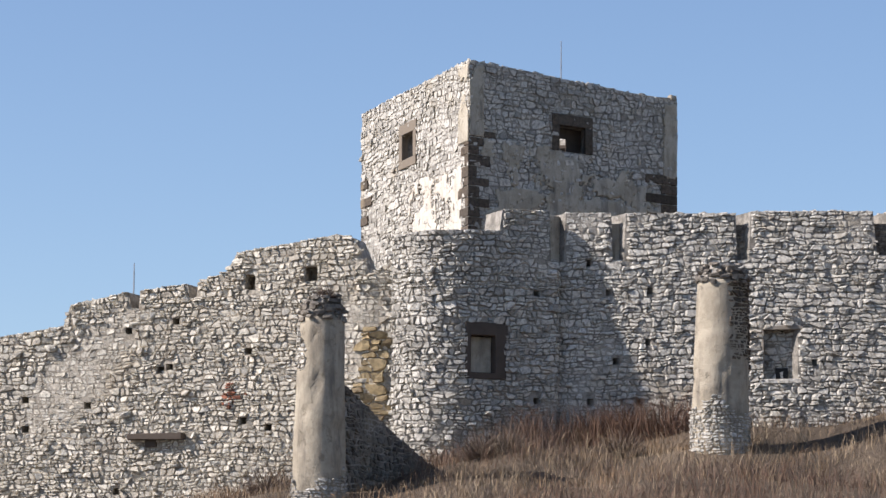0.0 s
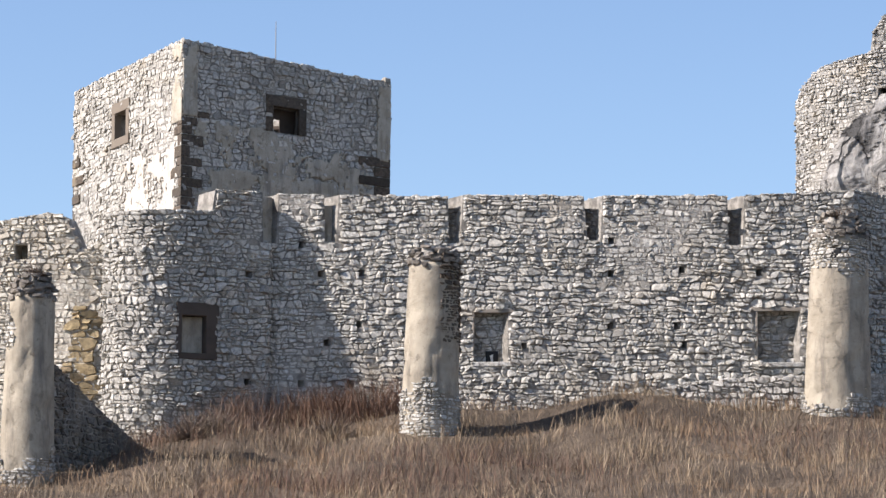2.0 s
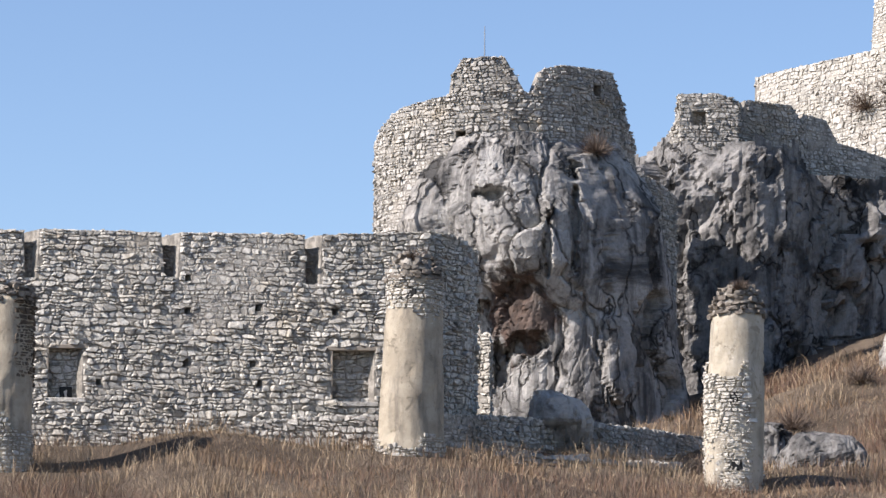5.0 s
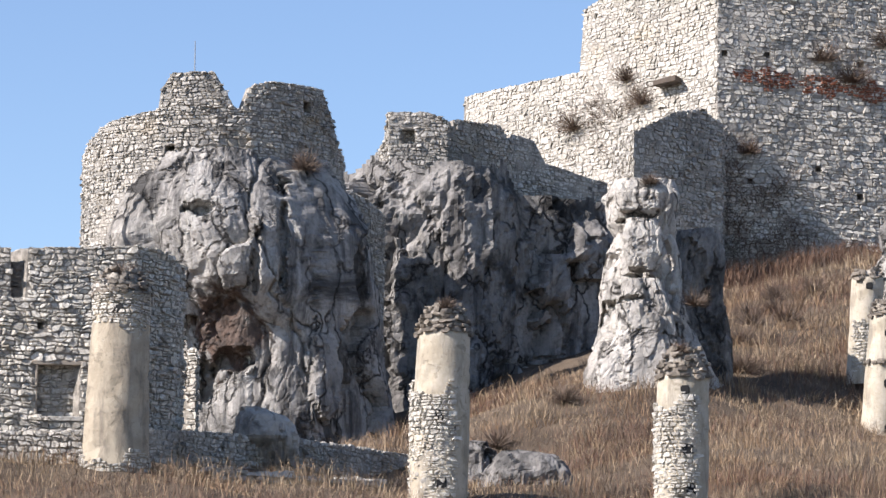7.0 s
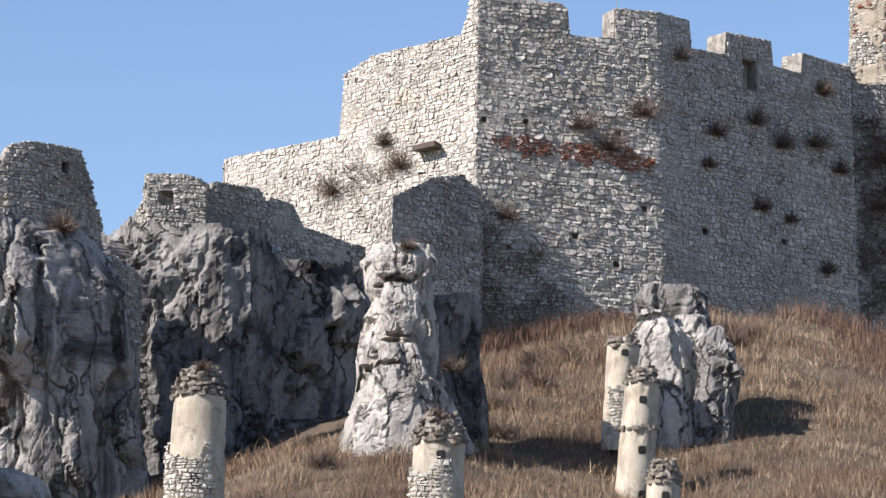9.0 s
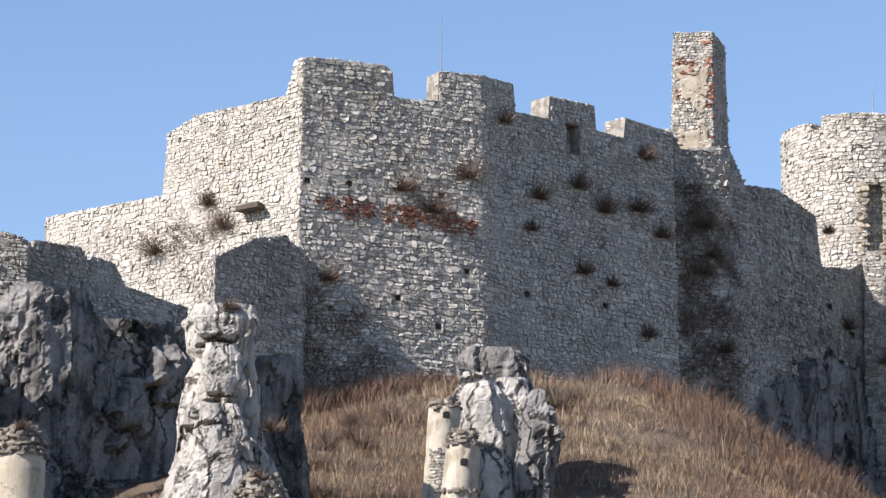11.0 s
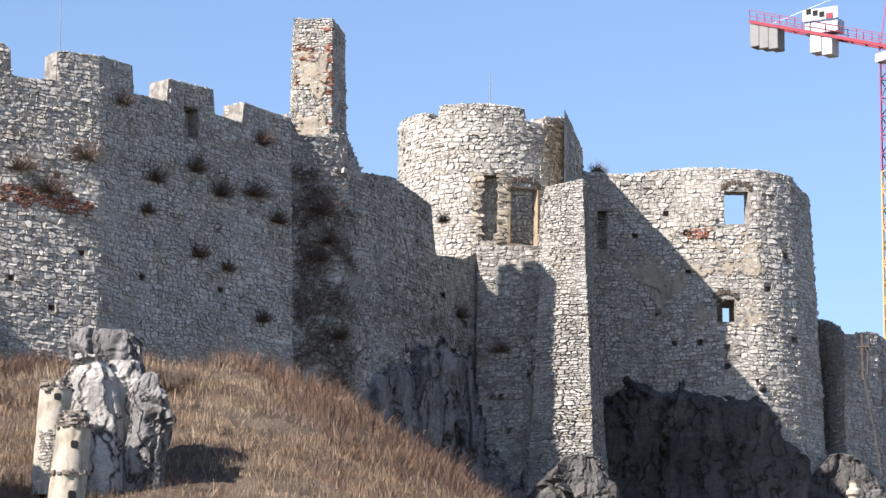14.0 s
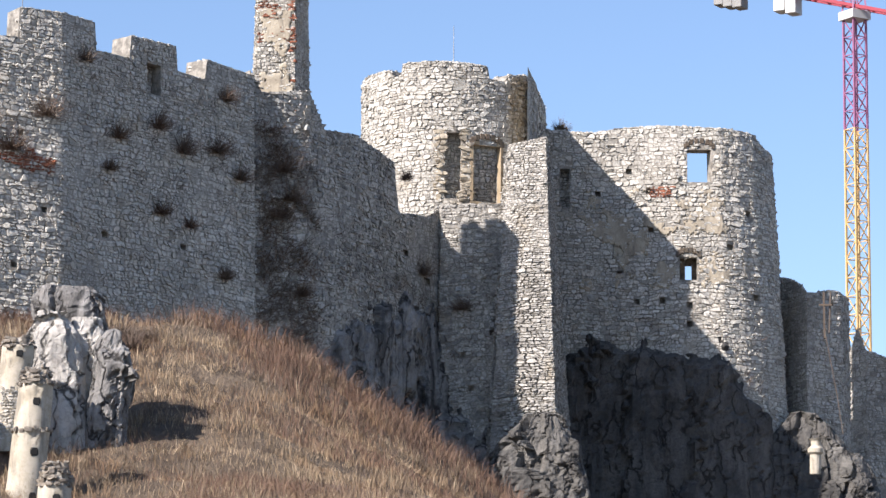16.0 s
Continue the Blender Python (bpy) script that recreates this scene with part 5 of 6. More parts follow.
# ---- columns ----
def column(rows, plaster, seed, patches, label, cap=0.9, ring=()):
    """A ruined round pillar through rows of (z, x, y, radius): plastered shaft, bare rubble and a ragged cap."""
    a = np.array(sorted(rows), float)
    z0, z1 = a[0, 0], a[-1, 0]
    base = (float(a[0, 1]), float(a[0, 2]), float(z0))
    th = thing("column", label, "column", base, group="ruined columns")
    nz, na = max(12, int((z1 - z0) / 0.15)), 48
    off = Vector((seed * 3.7, seed * 1.9, 0))
    verts = []
    for i in range(nz + 1):
        z = z0 + (z1 - z0) * i / nz
        x, y, r = (np.interp(z, a[:, 0], a[:, k]) for k in (1, 2, 3))
        for j in range(na):
            t = 2 * math.pi * j / na
            d = noise.fractal(Vector((math.cos(t) * 1.3, math.sin(t) * 1.3, z * 0.9)) + off, 1.0, 2.0, 4)
            rr = r * (1 + 0.02 * d) - (0.05 if d < -0.42 else 0)
            verts.append((x + rr * math.cos(t), y + rr * math.sin(t), z))
    faces = [(i * na + j, i * na + (j + 1) % na, (i + 1) * na + (j + 1) % na, (i + 1) * na + j) for i in range(nz) for j in range(na)]
    faces.append(tuple(nz * na + j for j in range(na)))
    me = mesh_from("shaft", verts, faces, plaster)
    me.polygons.foreach_set("use_smooth", np.ones(len(faces), bool))
    under(th, new("shaft", me), "weathered plastered round shaft")
    rng = np.random.default_rng(seed)

    def circle(z, extra=0.0):
        x, y, r = (float(np.interp(z, a[:, 0], a[:, k])) for k in (1, 2, 3))
        return Run([(x + (r + extra) * math.cos(t), y + (r + extra) * math.sin(t)) for t in np.linspace(0, 2 * math.pi, 25)])

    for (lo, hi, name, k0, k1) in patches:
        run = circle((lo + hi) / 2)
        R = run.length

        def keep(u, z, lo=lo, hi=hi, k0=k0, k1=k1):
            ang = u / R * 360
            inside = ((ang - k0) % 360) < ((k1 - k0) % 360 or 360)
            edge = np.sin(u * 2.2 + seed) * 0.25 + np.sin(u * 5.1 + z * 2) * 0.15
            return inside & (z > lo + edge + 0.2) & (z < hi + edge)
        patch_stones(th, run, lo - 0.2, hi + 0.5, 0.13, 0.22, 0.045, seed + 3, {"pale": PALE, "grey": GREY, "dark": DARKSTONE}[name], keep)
    # ragged cap: smaller and smaller rings of stones
    x, y, r = float(a[-1, 1]), float(a[-1, 2]), float(a[-1, 3])
    core = bmesh.new()
    bmesh.ops.create_cone(core, cap_ends=True, segments=20, radius1=r * 0.97, radius2=r * 0.55, depth=cap)
    for v in core.verts:
        v.co += Vector((rng.normal(0, 0.05), rng.normal(0, 0.05), rng.normal(0, 0.06)))
    bmesh.ops.translate(core, vec=(x, y, z1 + cap / 2 - 0.02), verts=core.verts)
    part("cap_core", core, MORTAR, th)
    n = 0
    for lvl in np.arange(0, cap + 0.05, 0.17):
        rr = r * (1.03 - 0.42 * (lvl / cap) ** 1.6)
        run = Run([(x + rr * math.cos(t), y + rr * math.sin(t)) for t in np.linspace(0, 2 * math.pi, 19)])
        m = max(6, int(run.length / 0.34))
        cu = (np.arange(m) + rng.uniform(0.2, 0.8, m)) * run.length / m
        v, t = stone_shapes(rng, cu, np.full(m, z1 + lvl) + rng.normal(0, 0.05, m), rng.uniform(0.1, 0.24, m), rng.uniform(0.05, 0.11, m), rng.uniform(0.03, 0.13, m))
        w = run.put(np.clip(v[..., 0], 0, run.length), v[..., 1], v[..., 2])
        under(th, new("cap_course", fast_mesh("cap_course", w.reshape(-1, 3), t, CAPSTONE)), "ragged weathered rubble course")
        n += 1
    for zr in ring:
        xr, yr, rr = (float(np.interp(zr, a[:, 0], a[:, k])) for k in (1, 2, 3))
        run = circle(zr)
        m = int(run.length / 0.3)
        cu = (np.arange(m) + 0.5) * run.length / m
        v, t = stone_shapes(rng, cu, np.full(m, zr) + rng.normal(0, 0.04, m), rng.uniform(0.13, 0.2, m), rng.uniform(0.06, 0.13, m), rng.uniform(0.08, 0.16, m))
        under(th, new("string_course", fast_mesh("string_course", run.put(v[..., 0], v[..., 1], v[..., 2]).reshape(-1, 3), t, CAPSTONE)))
    return th, a


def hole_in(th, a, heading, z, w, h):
    """A black block set into a column as painted shade of a socket, facing the given heading (degrees from +x)."""
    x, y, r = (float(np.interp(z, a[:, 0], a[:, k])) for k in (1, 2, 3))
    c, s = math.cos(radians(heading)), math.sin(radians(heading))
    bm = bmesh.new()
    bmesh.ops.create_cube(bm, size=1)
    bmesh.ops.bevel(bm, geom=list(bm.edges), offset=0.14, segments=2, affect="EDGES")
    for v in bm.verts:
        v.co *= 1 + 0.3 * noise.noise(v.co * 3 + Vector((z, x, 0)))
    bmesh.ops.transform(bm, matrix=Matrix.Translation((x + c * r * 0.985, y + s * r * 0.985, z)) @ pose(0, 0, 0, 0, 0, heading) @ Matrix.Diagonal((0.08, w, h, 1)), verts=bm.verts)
    part("socket", bm, VOID, th, "black block painted as the shade in a socket")


def colrows(*rows):
    return [(r[0], r[1], r[2], r[3]) for r in rows]


col_a, ra = column(colrows(*[(8.07, -3.93, 107.93, 0.88, 0.88), (9.98, -3.93, 107.93, 0.85, 0.85), (12.16, -3.92, 107.93, 0.78, 0.78), (14.27, -3.87, 107.93, 0.71, 0.71)]), OCHRE, 3, [(8.07, 9.07, "grey", 0, 360), (12.16, 13.62, "pale", 165, 230)], "ochre plastered round column with a dark crumbling cap", 0.75)
# dark patch: bare rubble, drawn larger to deepen the column's shaded side
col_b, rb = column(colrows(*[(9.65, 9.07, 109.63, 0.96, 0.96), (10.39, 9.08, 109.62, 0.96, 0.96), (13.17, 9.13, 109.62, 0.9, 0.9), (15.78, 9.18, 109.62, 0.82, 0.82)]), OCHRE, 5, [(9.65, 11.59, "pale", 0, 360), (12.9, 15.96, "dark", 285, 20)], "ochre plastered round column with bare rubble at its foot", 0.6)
col_c, rc = column(colrows(*[(10.39, 22.41, 108.71, 1.14, 1.14), (10.95, 22.43, 108.71, 1.12, 1.12), (13.57, 22.49, 108.7, 1.03, 1.03), (16.78, 22.56, 108.68, 0.91, 0.91)]), OCHRE, 7, [(10.39, 11.32, "pale", 0, 360), (15.36, 16.87, "pale", 0, 360)], "thick ochre column with a rubble crown and dry grass", 0.7)
col_d, rd = column(colrows(*[(9.5, 33.01, 107.02, 1, 1), (10.63, 33.04, 107.02, 1, 1), (13.65, 33.15, 106.98, 0.94, 0.94), (15.75, 33.2, 106.97, 0.87, 0.87)]), PLASTER, 9, [(9.5, 13.84, "pale", 0, 290)], "pale plastered column half stripped to rubble", 0.9)
col_e, re_ = column(colrows(*[(8.78, 39.55, 101.57, 0.89, 0.89), (10.06, 39.58, 101.56, 0.86, 0.86), (12.25, 39.64, 101.54, 0.88, 0.88), (13.95, 39.68, 101.52, 0.85, 0.85)]), PLASTER, 11, [(8.78, 13.17, "pale", 0, 290)], "pale plastered column with bare rubble patches", 0.85)
col_f, rf = column(colrows(*[(13.4, 58.63, 128.23, 0.89, 0.89), (16, 58.89, 128.11, 0.81, 0.81), (18.15, 59.03, 128.05, 0.77, 0.77), (20.11, 59.17, 127.99, 0.72, 0.72)]), PLASTER, 13, [], "tall slender plastered column with socket holes", 0.65, [18.15])
col_g, rg = column(colrows(*[(17.75, 60.33, 132.95, 0.81, 0.81), (19.23, 60.38, 132.93, 0.76, 0.76), (20.72, 60.45, 132.9, 0.74, 0.74), (22.41, 60.52, 132.87, 0.71, 0.71)]), PLASTER, 15, [(17.75, 20.47, "pale", 200, 300)], "plastered column leaning beside pale rocks", 0.4)
col_h, rh = column(colrows(*[(13.15, 58.62, 124.93, 0.78, 0.78), (14.54, 58.67, 124.91, 0.73, 0.73), (15.58, 58.69, 124.9, 0.68, 0.68)]), PLASTER, 17, [], "short plastered column stump with a domed cap", 0.95)
for th, a, rows in ((col_f, rf, [(19.3,), (17.19,), (15.29,)]), (col_g, rg, [(22.01,)]), (col_d, rd, [(12.9,), (10.63,)]), (col_e, re_, [(13.45,), (11.52,), (10.24,)]), (col_c, rc, [(16.21,)]), (col_h, rh, [(15,)])):
    for k, (zz,) in enumerate(rows):
        hole_in(th, a, 252 + 9 * (k % 3), zz, 0.30 + 0.05 * (k % 2), 0.30 + 0.04 * (k % 3))


# ---- masts ----
def antenna(at, height, label="thin grey lightning rod on a ruin"):
    th = thing("lightning_rod", label, "rod", at, group="lightning rods")
    bm = bmesh.new()
    bmesh.ops.create_cone(bm, cap_ends=True, segments=8, radius1=0.035, radius2=0.02, depth=height)
    bmesh.ops.translate(bm, vec=(at[0], at[1], at[2] + height / 2), verts=bm.verts)
    part("rod", bm, STEEL, th)
    bm = bmesh.new()
    bmesh.ops.create_cone(bm, cap_ends=True, segments=10, radius1=0.09, radius2=0.06, depth=0.3)
    bmesh.ops.translate(bm, vec=(at[0], at[1], at[2] + 0.12), verts=bm.verts)
    part("socket", bm, STEEL, th)


antenna((5.42, 153.8, 30.65), 2.12)
antenna((-11.35, 122.58, 16.27), 1.73)
antenna((31.99, 139.79, 30.43), 1.93)
antenna((76.46, 168.68, 46.73), 4.04)
antenna((114.66, 184.23, 51.81), 2.62)


# ---- crane ----
def beam_between(bm, a, b, w):
    a, b = Vector(a), Vector(b)
    d = b - a
    m = Matrix.Translation((a + b) / 2) @ d.to_track_quat("Z", "Y").to_matrix().to_4x4() @ Matrix.Diagonal((w, w, d.length, 1))
    bmesh.ops.create_cube(bm, size=1, matrix=m)


MAGENTA = plain_material("magenta_paint", (0.30, 0.12, 0.21), 0.5)
YELLOW = plain_material("ochre_yellow_paint", (0.62, 0.40, 0.17), 0.45)
RED = plain_material("red_paint", (0.30, 0.02, 0.04), 0.5)
CONCRETE = plain_material("ballast_concrete", (0.27, 0.265, 0.25), 0.9, 0, 0.3)
WHITE = plain_material("white_panel", (0.55, 0.55, 0.53), 0.6)
crane = thing("tower_crane", "magenta and yellow lattice tower crane beyond a castle", "crane", (187.94, 233.84, 40.55))
cx, cy, _ = (188.27, 233.57, 74.69)
CZ0, CZM, CZ1 = 40.55, 64.72, 74.96
ch = 0.72


def mast(z0, z1, material, name):
    bm = bmesh.new()
    n = max(1, round((z1 - z0) / 1.7))
    corners = [(cx + ch * sx, cy + ch * sy) for sx, sy in ((-1, -1), (1, -1), (1, 1), (-1, 1))]
    for x, y in corners:
        beam_between(bm, (x, y, z0), (x, y, z1), 0.17)
    for i in range(n):
        a, b = z0 + (z1 - z0) * i / n, z0 + (z1 - z0) * (i + 1) / n
        for k in range(4):
            p, q = corners[k], corners[(k + 1) % 4]
            if i % 2:
                p, q = q, p
            beam_between(bm, (*p, a), (*q, b), 0.09)
            beam_between(bm, (*p, b), (*q, b), 0.08)
    part(name, bm, material, crane)


mast(CZ0 - 25, CZM, YELLOW, "mast")
mast(CZM, CZ1, MAGENTA, "mast")
part("slewing_ring", box_bm((2.1, 2.1, 0.8), (cx, cy, CZ1 + 0.3)), WHITE, crane)
T0, T1 = Vector((181.97, 246.01, 80.29)), Vector((cx, cy, CZ1 + 1.2))
axis = (T1 - T0).normalized()
side = Vector((-axis.y, axis.x, 0)).normalized()
bm = bmesh.new()
for s in (-0.7, 0.7):
    beam_between(bm, T0 + side * s, T1 + axis * 30 + side * s, 0.3)
for i in range(28):
    p = T0 + axis * (i * 1.5)
    beam_between(bm, p - side * 0.7, p + side * 0.7 + axis * 1.5, 0.1)
part("counter_jib", bm, RED, crane, "red counter jib deck")
bm = bmesh.new()
for s in (-0.75, 0.75):
    for hgt in (0.55, 1.1):
        beam_between(bm, T0 + side * s + Vector((0, 0, hgt)), T1 + side * s + Vector((0, 0, hgt)), 0.05)
    for i in range(10):
        p = T0 + (T1 - T0) * i / 9 + side * s
        beam_between(bm, p, p + Vector((0, 0, 1.1)), 0.05)
part("railing", bm, RED, crane)
heading = math.degrees(math.atan2(axis.y, axis.x))
for k, (d, sx, hz) in enumerate(((0.5, 1.0, 2.2), (1.5, 1.0, 2.2), (2.5, 1.0, 2.1), (7.0, 1.2, 1.7), (8.2, 1.1, 1.7))):
    p = T0 + axis * d
    part("ballast_block", box_bm((sx * 0.94, 1.5, hz), (p.x, p.y, p.z - hz / 2 - 0.1), heading, 0.05), CONCRETE if k < 3 else WHITE, crane)
p = T0 + axis * 7.6
part("winch_house", box_bm((3.4, 1.4, 1.2), (p.x, p.y, p.z + 0.75), heading, 0.05), STEEL, crane)
sign = part("sign_board", box_bm((3.6, 0.1, 1.1), (p.x - side.x * 0.85, p.y - side.y * 0.85, p.z + 1.9), heading, 0.02), WHITE, crane, "white sign board")
for dx, w in ((-1.2, 0.5), (-0.5, 0.5), (0.2, 0.5), (1.0, 0.7)):
    q = p + axis * dx
    part("sign_bar", box_bm((w, 0.04, 0.5), (q.x - side.x * 0.93, q.y - side.y * 0.93, q.z + 1.9), heading, 0.01), VOID if dx < 0.5 else RED, crane)
bm = bmesh.new()
apex = Vector((cx, cy, CZ1 + 8))
for sx, sy in ((-0.8, -0.8), (0.8, -0.8), (0.8, 0.8), (-0.8, 0.8)):
    beam_between(bm, (cx + sx, cy + sy, CZ1 + 0.6), apex, 0.14)
for i in range(5):
    f0 = i / 5
    beam_between(bm, (cx - 0.8 * (1 - f0), cy - 0.8 * (1 - f0), CZ1 + 0.6 + 7.4 * f0), (cx + 0.8 * (0.8 - f0), cy - 0.8 * (0.8 - f0), CZ1 + 0.6 + 7.4 * (f0 + 0.2)), 0.08)
part("apex_tower", bm, MAGENTA, crane)
bm = bmesh.new()
beam_between(bm, apex, T0 + axis * 1.5, 0.06)
beam_between(bm, apex, T1 + axis * 25, 0.06)
part("tie_bar", bm, STEEL, crane)

# hoist rig and its cable on the outer wall
rig = thing("rope_hoist", "small dark rope hoist with a hanging cable on a ruined wall", "hoist", (143.76, 182.09, 36.47))
bm = bmesh.new()
beam_between(bm, (144.03, 182.51, 39), (143.62, 181.94, 35.65), 0.14)
beam_between(bm, (144.4, 182.22, 39), (143.87, 181.75, 36.04), 0.1)
beam_between(bm, (143.78, 182.71, 38.13), (144.08, 181.59, 38.01), 0.12)
part("frame", bm, WOOD, rig)
bm = bmesh.new()
beam_between(bm, (143.5, 181.66, 35.8), (141.88, 178.47, 31.21), 0.05)
beam_between(bm, (141.88, 178.47, 31.21), (139.68, 175.11, 28.05), 0.05)
part("cable", bm, WOOD, rig)
finial = thing("stone_finial", "small turned stone post on a rock ledge", "post", (136.36, 173.92, 26.22))
rows = [(25.1, 136.37, 173.91, 0.37, 0.37), (26.36, 136.39, 173.9, 0.37, 0.37), (26.51, 136.39, 173.89, 0.52, 0.52), (26.77, 136.39, 173.89, 0.52, 0.52), (26.96, 136.42, 173.87, 0.33, 0.33), (27.26, 136.42, 173.87, 0.33, 0.33), (27.41, 136.4, 173.89, 0.45, 0.45)]
bm = bmesh.new()
prev = None
for zz, x, y, rx, _ in sorted(rows):
    cur = [bm.verts.new((x + rx * math.cos(t * math.pi / 8), y + rx * math.sin(t * math.pi / 8), zz)) for t in range(16)]
    if prev:
        for i in range(16):
            bm.faces.new((prev[i], prev[(i + 1) % 16], cur[(i + 1) % 16], cur[i]))
    prev = cur
bm.faces.new(prev)
part("post", bm, PLASTER, finial)


# ---- plants ----
def blades(name, base, height, lean, width, material, rng, label, category, curl=0.5):
    """Many bent blades on the given feet."""
    n = len(base)
    ang = rng.uniform(0, 2 * np.pi, n)
    lx, ly = lean[:, 0] + rng.normal(0, 0.5, n), lean[:, 1] + rng.normal(0, 0.5, n)
    sx, sy = np.cos(ang) * width, np.sin(ang) * width
    h = height
    p0a = base + np.stack([sx, sy, np.full(n, -0.08)], 1)
    p0b = base - np.stack([sx, sy, np.full(n, 0.08)], 1)
    m = base + np.stack([lx * h * 0.35, ly * h * 0.35, h * 0.6], 1)
    ma, mb = m + np.stack([sx, sy, 0 * sx], 1) * 0.75, m - np.stack([sx, sy, 0 * sx], 1) * 0.75
    tip = base + np.stack([lx * h, ly * h, h * (1 - curl * 0.3 * np.hypot(lx, ly))], 1)
    V = np.stack([p0a, p0b, ma, mb, tip], 1).reshape(-1, 3)
    t = np.array([(0, 1, 2), (1, 3, 2), (2, 3, 4)])
    T = (np.arange(n) * 5)[:, None, None] + t[None]
    ob = new(name, fast_mesh(name, V, T.reshape(-1, 3), material))
    return tagged(ob, label, category, kind="stuff")


def slope_points(rng, n, near, far):
    """Feet spread over the visible slope, a band of the hill between two lines of (heading, distance)."""
    az = rng.uniform(near[0][0], near[-1][0], n * 2)
    lo = np.interp(az, *np.array(near, float).T)
    hi = np.interp(az, *np.array(far, float).T)
    r = np.sqrt(rng.uniform(0, 1, n * 2) * (hi ** 2 - lo ** 2) + lo ** 2)
    keep = rng.random(n * 2) < (hi ** 2 - lo ** 2) / np.max(hi ** 2 - lo ** 2)
    a = np.radians(az[keep])
    x, y = r[keep] * np.sin(a), r[keep] * np.cos(a)
    return x, y


NEAR = [(-9, 95), (10, 95), (16, 95), (19, 96), (21, 102), (25, 110), (30, 120), (35, 125)]
FAR = [(-9, 119), (1, 116), (2, 115.5), (12.5, 114.5), (13.2, 118), (14.5, 124), (17, 147), (19.5, 150), (20.5, 160), (22, 172), (25, 178), (29, 186), (35, 195)]


def patchy(x, y, size, seed):
    return np.sin(x / size + 1.3 * np.sin(y / size * 0.8 + seed)) + np.sin(y / size * 1.2 + 1.1 * np.sin(x / size * 0.7 + seed * 2)) + 0.6 * np.sin((x + y) / size * 2.3 + seed)


def sow():
    rng = np.random.default_rng(77)
    x, y = slope_points(rng, 220000, NEAR, FAR)
    # tufts: each with its own height and lean; some stretches lie flat
    tuft = np.floor(x / 0.45 + 0.8 * np.sin(y * 1.9)) * 7919 + np.floor(y / 0.5 + 0.8 * np.sin(x * 1.7)) * 104729
    luck = np.abs(np.sin(tuft * 12.9898) * 43758.5453) % 1
    luck2 = np.abs(np.sin(tuft * 78.233) * 12543.123) % 1
    d = patchy(x, y, 2.2, 1.0)
    flat = patchy(x, y, 1.3, 3.0) > 1.0
    ok = d * 0.5 + luck * 1.4 + rng.normal(0, 0.6, len(x)) > 0.2
    x, y, d, luck, luck2, flat = x[ok], y[ok], d[ok], luck[ok], luck2[ok], flat[ok]
    clump = np.clip(patchy(x, y, 0.75, 5.0) / 2.2 + 0.25, 0, 1)
    h = (0.13 + 0.55 * clump ** 1.4 + 0.16 * luck ** 2) * rng.lognormal(0, 0.35, len(x)) * np.where(flat, 0.55, 1.0)
    tilt = np.where(flat, 1.7, 0.35)
    lean = np.stack([np.cos(luck2 * 6.28) * tilt, np.sin(luck2 * 6.28) * tilt], 1)
    dist = np.hypot(x, y) / 110
    blades("dry_grass", np.stack([x, y, ground_z(x, y)], 1), np.clip(h, 0.08, 1.1), lean, rng.uniform(0.005, 0.0125, len(x)) * dist, STRAW, rng, "tall dry straw-coloured grass over the slope", "grass")
    # reddish dead stalks in stands
    x, y = slope_points(rng, 150000, NEAR, FAR)
    d = patchy(x, y, 3.1, 4.0)
    ok = d + rng.normal(0, 0.7, len(x)) > 0.5
    x, y, d = x[ok], y[ok], d[ok]
    h = rng.uniform(0.25, 0.85, len(x)) * (0.7 + 0.25 * np.clip(d, 0, 2))
    blades("dead_stalks", np.stack([x, y, ground_z(x, y)], 1), h, np.zeros((len(x), 2)), rng.uniform(0.005, 0.011, len(x)) * np.hypot(x, y) / 110, TWIG, rng, "stands of reddish-brown dead stalks and brush", "brush", 0.2)
    # low grey thickets between the tufts
    x, y = slope_points(rng, 90000, NEAR, FAR)
    d = patchy(x, y, 1.5, 9.0)
    ok = d + rng.normal(0, 0.25, len(x)) > 1.25
    x, y, d = x[ok], y[ok], d[ok]
    blades("thicket", np.stack([x, y, ground_z(x, y)], 1), rng.uniform(0.2, 0.75, len(x)) * np.clip(d / 1.6, 0.5, 1.3), np.zeros((len(x), 2)), rng.uniform(0.005, 0.010, len(x)) * np.hypot(x, y) / 110, BRIAR, rng, "low grey-brown leafless thickets among dry grass", "brush", 0.2)
    # taller leafless brush along the foot of walls and cliffs
    feet = []
    for run, u0, u1, o0, o1, n in ((bast_run, 24.0, 36.0, 0.7, 5.0, 9000), (bast_run, 36.0, 53.0, 0.7, 4.0, 9000), (east_run, 0.0, 11.0, 1.0, 8.0, 12000), (front_run, 5.0, 14.0, 0.3, 2.6, 5000)):
        u, o = rng.uniform(u0, u1, n), rng.uniform(o0, o1, n)
        p = run.put(u, np.full(n, 100.0), o)
        keep = patchy(p[:, 0], p[:, 1], 1.1, 6.0) + rng.normal(0, 0.5, n) > -0.2
        feet.append(p[keep, :2])
    # and over the brow of the hill
    x, y = rng.uniform(80, 105, 15000), rng.uniform(143, 163, 15000)
    keep = patchy(x, y, 1.4, 6.0) + rng.normal(0, 0.5, 15000) > 0.1
    feet.append(np.stack([x, y], 1)[keep])
    f = np.concatenate(feet)
    n = len(f)
    blades("brushwood", np.stack([f[:, 0], f[:, 1], ground_z(f[:, 0], f[:, 1])], 1), rng.uniform(0.5, 1.7, n), np.zeros((n, 2)), rng.uniform(0.006, 0.013, n) * np.hypot(f[:, 0], f[:, 1]) / 110, TWIG, rng, "leafless reddish brushwood along the foot of old walls", "brush", 0.2)


